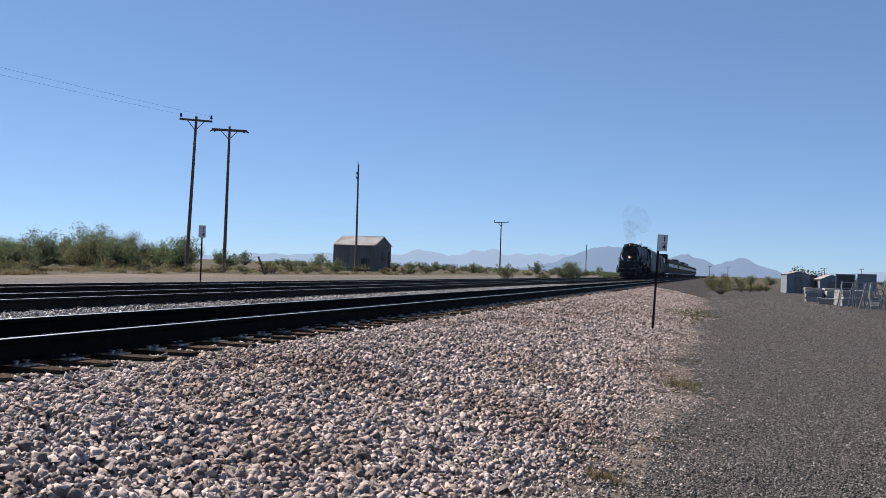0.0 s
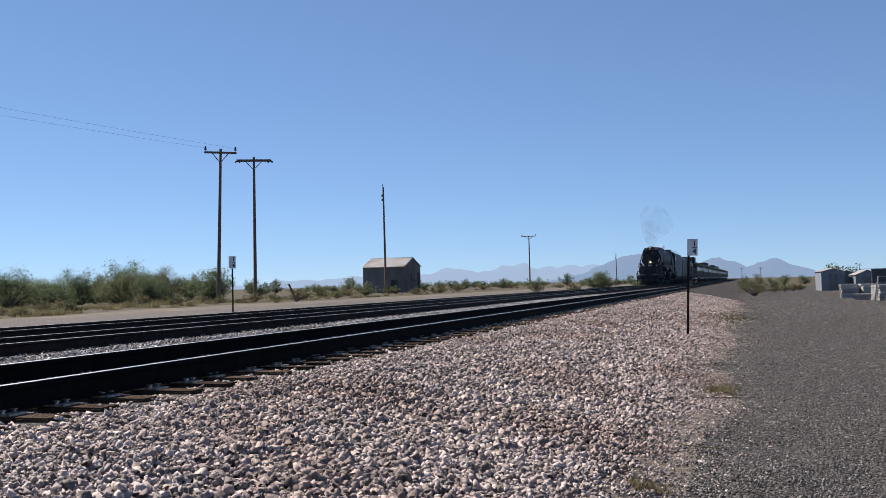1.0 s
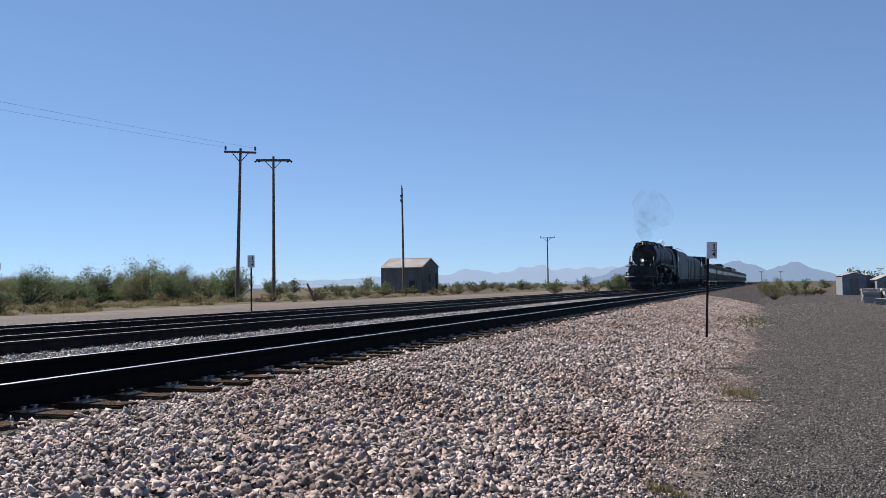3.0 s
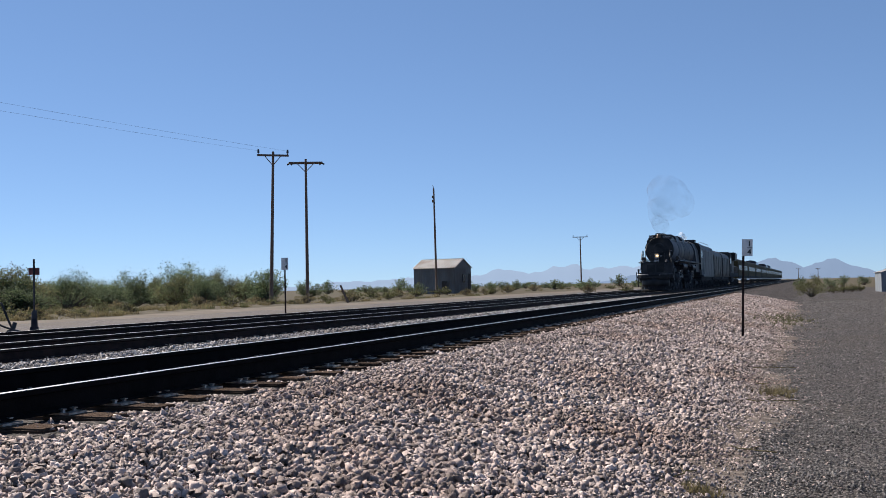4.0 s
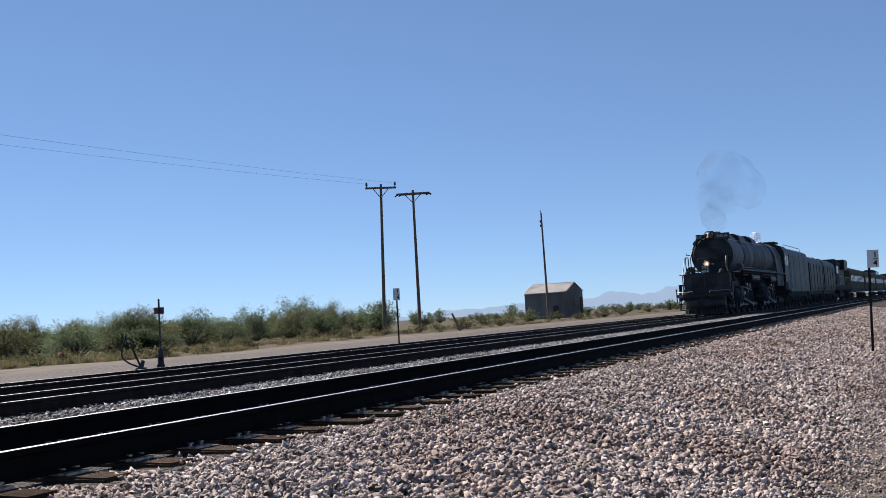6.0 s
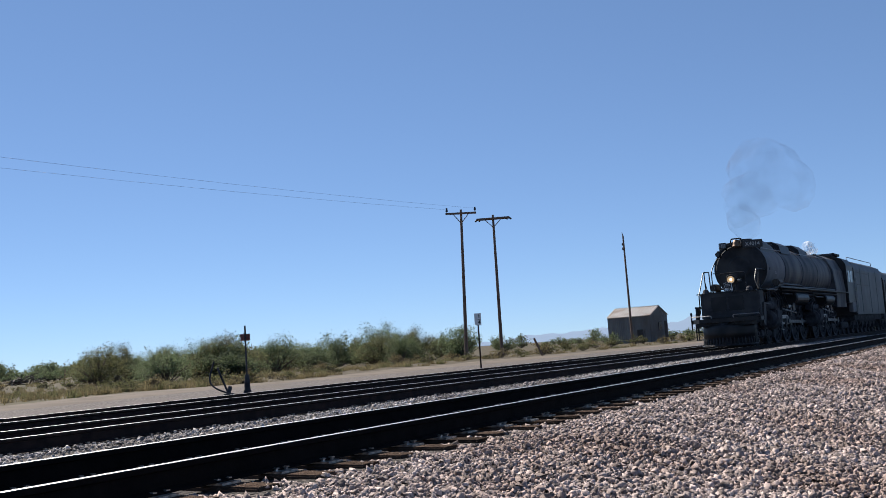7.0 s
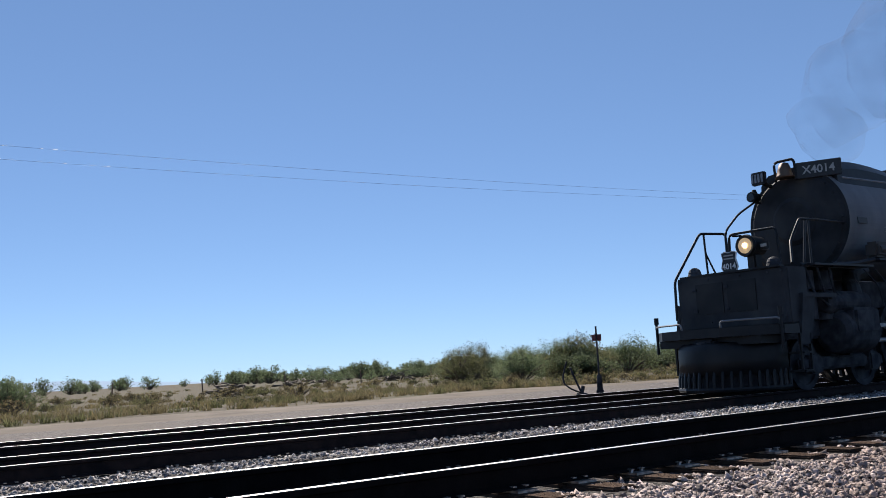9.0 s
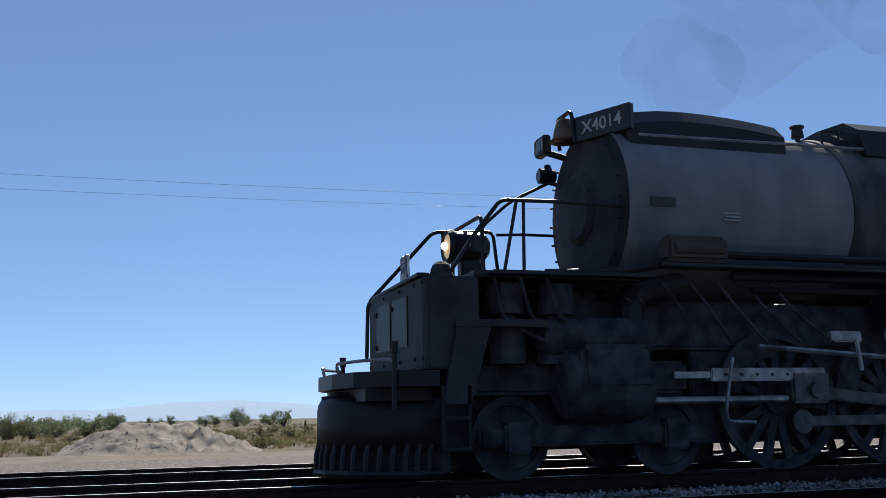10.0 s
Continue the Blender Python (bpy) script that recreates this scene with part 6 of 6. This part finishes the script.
# ---- yard beside the road
def make_yard_shed(x, y, w, d, h, rise, turn, material):
    z = ground_z(x, y)
    sh = empty("storage_shed", pose(x, y, z, 0, 0, turn))
    bm = bmesh.new()
    box(bm, -w / 2, w / 2, -d / 2, d / 2, -0.1, h)
    for yy in (-d / 2, d / 2):
        bm.faces.new([bm.verts.new(p) for p in ((-w / 2, yy, h), (w / 2, yy, h), (0, yy, h + rise))])
    part("wall", bm, material, sh)
    for s in (-1, 1):
        bm = bmesh.new()
        a = (s * (w / 2 + 0.12), -d / 2 - 0.1, h - 0.04)
        b = (s * (w / 2 + 0.12), d / 2 + 0.1, h - 0.04)
        corrugated(bm, a if s > 0 else b, b if s > 0 else a, (-s * (w / 2 + 0.12), 0, rise + 0.08), 14, 0.03)
        part("roof_sheet", bm, M_roof, sh, "pale sheet roof")
    bm = bmesh.new()
    box(bm, -w * 0.16, w * 0.16, -d / 2 - 0.04, -d / 2 - 0.01, 0, h * 0.86)
    part("door", bm, M_sheet, sh)
    return tagged(sh, "small blue-grey storage shed with a pale roof", "shed", "storage sheds")


def make_block_stack(x, y, cols, rows, turn, seed):
    rng = random.Random(seed)
    st = empty("block_stack", pose(x, y, ground_z(x, y), 0, 0, turn))
    bm = bmesh.new()
    box(bm, -0.55, 0.55, -0.16, 0.16, -0.09, 0.09, 0.015)
    first = part("block", bm, M_concrete, st)
    k = 0
    for r in range(rows):
        for c in range(cols):
            if r == rows - 1 and rng.random() < 0.3:
                continue
            o = first if k == 0 else first.copy()
            if k:
                scene.collection.objects.link(o)
            o.matrix_basis = pose(rng.uniform(-0.06, 0.06), (c - cols / 2) * 0.36, 0.09 + r * 0.19, 0, 0, rng.uniform(-3, 3))
            k += 1
    return tagged(st, "stack of pale weathered concrete blocks", "block stack", "block stacks")


def make_trestle(h, w):
    tr = empty("steel_trestle")
    for s in (-1, 1):
        for e in (-1, 1):
            bm = bmesh.new()
            pipe(bm, [(s * w / 2, e * 0.38, 0), (s * w / 2 * 0.6, e * 0.08, h)], 0.035, 6)
            part("leg", bm, M_galv, tr)
    for zz in (0.35, 0.75, 1.0):
        bm = bmesh.new()
        k = 1 - 0.4 * zz
        box(bm, -w / 2 * k, w / 2 * k, -0.3 * (1.1 - zz) - 0.09, -0.3 * (1.1 - zz) - 0.04, h * zz - 0.05, h * zz)
        part("rung", bm, M_galv, tr)
    return tagged(tr, "grey steel trestle frame standing in the yard", "trestle", "steel trestles")


def make_panel(x, y, w, z0, z1, material, label):
    pn = empty("framed_panel", pose(x, y, ground_z(x, y), 0, 0, -4))
    g = ground_z(x, y)
    bm = bmesh.new()
    box(bm, -w / 2 + 0.05, w / 2 - 0.05, -0.015, 0.015, z0 - g + 0.05, z1 - g - 0.05)
    part("sheet", bm, material, pn)
    for a in ((-w / 2, -w / 2 + 0.06, 0, z1 - g), (w / 2 - 0.06, w / 2, 0, z1 - g), (-w / 2 + 0.06, w / 2 - 0.06, z1 - g - 0.06, z1 - g), (-w / 2 + 0.06, w / 2 - 0.06, z0 - g, z0 - g + 0.06)):
        bm = bmesh.new()
        box(bm, a[0], a[1], -0.03, 0.03, a[2], a[3])
        part("frame_bar", bm, M_galv, pn)
    return tagged(pn, label, "panel", "framed panels")


make_yard_shed(7.9, 108, 2.3, 4.5, 2.0, 0.25, 4, M_greyshed)
make_yard_shed(9.6, 112, 1.7, 3.5, 1.75, 0.3, 4, M_sheet)
make_yard_shed(11.0, 106, 2.2, 3.5, 1.55, 0.45, 4, M_greyshed)
make_panel(8.35, 70.0, 1.25, -0.15, 1.15, M_window, "dark mesh panel in a grey steel frame")
make_panel(9.7, 70.0, 1.2, -0.15, 1.2, M_greyshed, "blue-grey panel in a pale steel frame")
for k, (x, y, c, r) in enumerate(((6.3, 70, 4, 5), (7.4, 70, 4, 5), (6.6, 64, 3, 2), (7.4, 62, 3, 5), (8.6, 63, 3, 5), (9.6, 62, 3, 4), (10.4, 60, 3, 4), (8.3, 58, 3, 2), (9.8, 57, 4, 2))):
    make_block_stack(x, y, c, r, rng.uniform(-25, 25), k)
tr = make_trestle(1.45, 0.9)
tr.matrix_basis = pose(6.9, 57.0, ground_z(6.9, 57))
for x, y, a in ((7.5, 57, 10), (8.0, 56.2, 45), (8.5, 57.6, -15), (9.1, 56.8, 25), (9.7, 57.5, 0), (10.3, 56.5, 30), (11.0, 57, -25)):
    copy_thing(tr, pose(x, y, ground_z(x, y), 0, 0, a))
for x, y, top in ((42, 420, 5.5), (60, 450, 6.0), (35, 480, 6.0), (-4.5, 520, 6), (4.5, 480, 5.5)):
    make_pole(x, y, top, top - 0.3, 2.2, 0, (0, 0), 0, 0.16)

# ---- beyond the siding: fence, leaning post, debris
def make_post(x, y, h, lean, r=0.09):
    bm = bmesh.new()
    tube(bm, (0, 0, -0.2), (0, 0, h), r, r * 0.85, 10)
    ob = tagged(solid("fence_post", bm, M_pole), "short dark weathered wooden post in dry grass", "fence post", "fence posts")
    ob.matrix_basis = pose(x, y, ground_z(x, y), lean[0], lean[1], 0)
    return ob


make_post(-52.9, 9.9, 0.95, (0, 3), 0.13)
make_post(-47.6, 10.5, 0.95, (2, 0), 0.14)
make_post(-46.5, 7.3, 0.8, (0, 24), 0.05)
make_post(-25.8, 51.3, 1.15, (6, -22), 0.07)
for k in range(14):
    make_post(-64 + k * 0.6, 14 + k * 6.0, 1.1, (rng.uniform(-4, 4), rng.uniform(-4, 4)), 0.05)


def make_debris(x, y, w, seed):
    """A heap of dead branches."""
    r = random.Random(seed)
    hp = empty("brush_heap", pose(x, y, ground_z(x, y), 0, 0, 30))
    for k in range(26):
        bm = bmesh.new()
        u = r.uniform(-w / 2, w / 2)
        z = 0.75 * max(0.05, 1 - (2 * u / w) ** 2) * r.uniform(0.1, 1.0)
        d = Vector((r.uniform(-1, 1), r.uniform(-1, 1), r.uniform(-0.25, 0.35))) * r.uniform(0.5, 1.2)
        p = Vector((u, r.uniform(-0.7, 0.7), z))
        pipe(bm, [p - d, p + Vector((0, 0, 0.08)), p + d], r.uniform(0.03, 0.08), 5)
        part("branch", bm, M_bark, hp)
    return tagged(hp, "low heap of dead grey branches in dry grass", "brush heap", "brush heaps")


for az, d, w, s in ((61.4, 92, 5.5, 1), (52, 80, 4, 2), (56.2, 90, 3, 3), (66, 70, 2.5, 4)):
    make_debris(-d * math.sin(radians(az)), d * math.cos(radians(az)), w, s)


# ---- smoke and steam, carried along with the train
def make_vapour(name, puffs, material, label):
    v = empty(name)
    for k, (x, y, z, r) in enumerate(puffs):
        bm = bmesh.new()
        bmesh.ops.create_icosphere(bm, subdivisions=3, radius=1.0)
        for q in bm.verts:
            q.co *= r * (1 + 0.42 * noise.noise(q.co * 1.2 + Vector((k * 3.1, 0, 0))) + 0.12 * noise.noise(q.co * 3.0 + Vector((0, k, 0))))
            q.co += Vector((x, y, z))
        part("puff", bm, material, v, smooth=True)
    return tagged(v, label, "smoke")


PLUME = [(0.0, 5.1, 5.6, 0.75), (-0.1, 6.9, 6.9, 1.25), (0.1, 10.2, 8.3, 1.9)]
smoke = make_vapour("smoke_plume", PLUME, M_smoke, "thin brown smoke drifting back from the chimney")
steam = make_vapour("steam_jet", [(0.2, 17.0 + 0.4 * k, 4.78 + 0.14 * k, 0.2 + 0.09 * k) for k in range(3)], M_steam, "small white steam jet above the boiler")
CONSIST += [(smoke, 0.0), (steam, 0.0)]


motions()
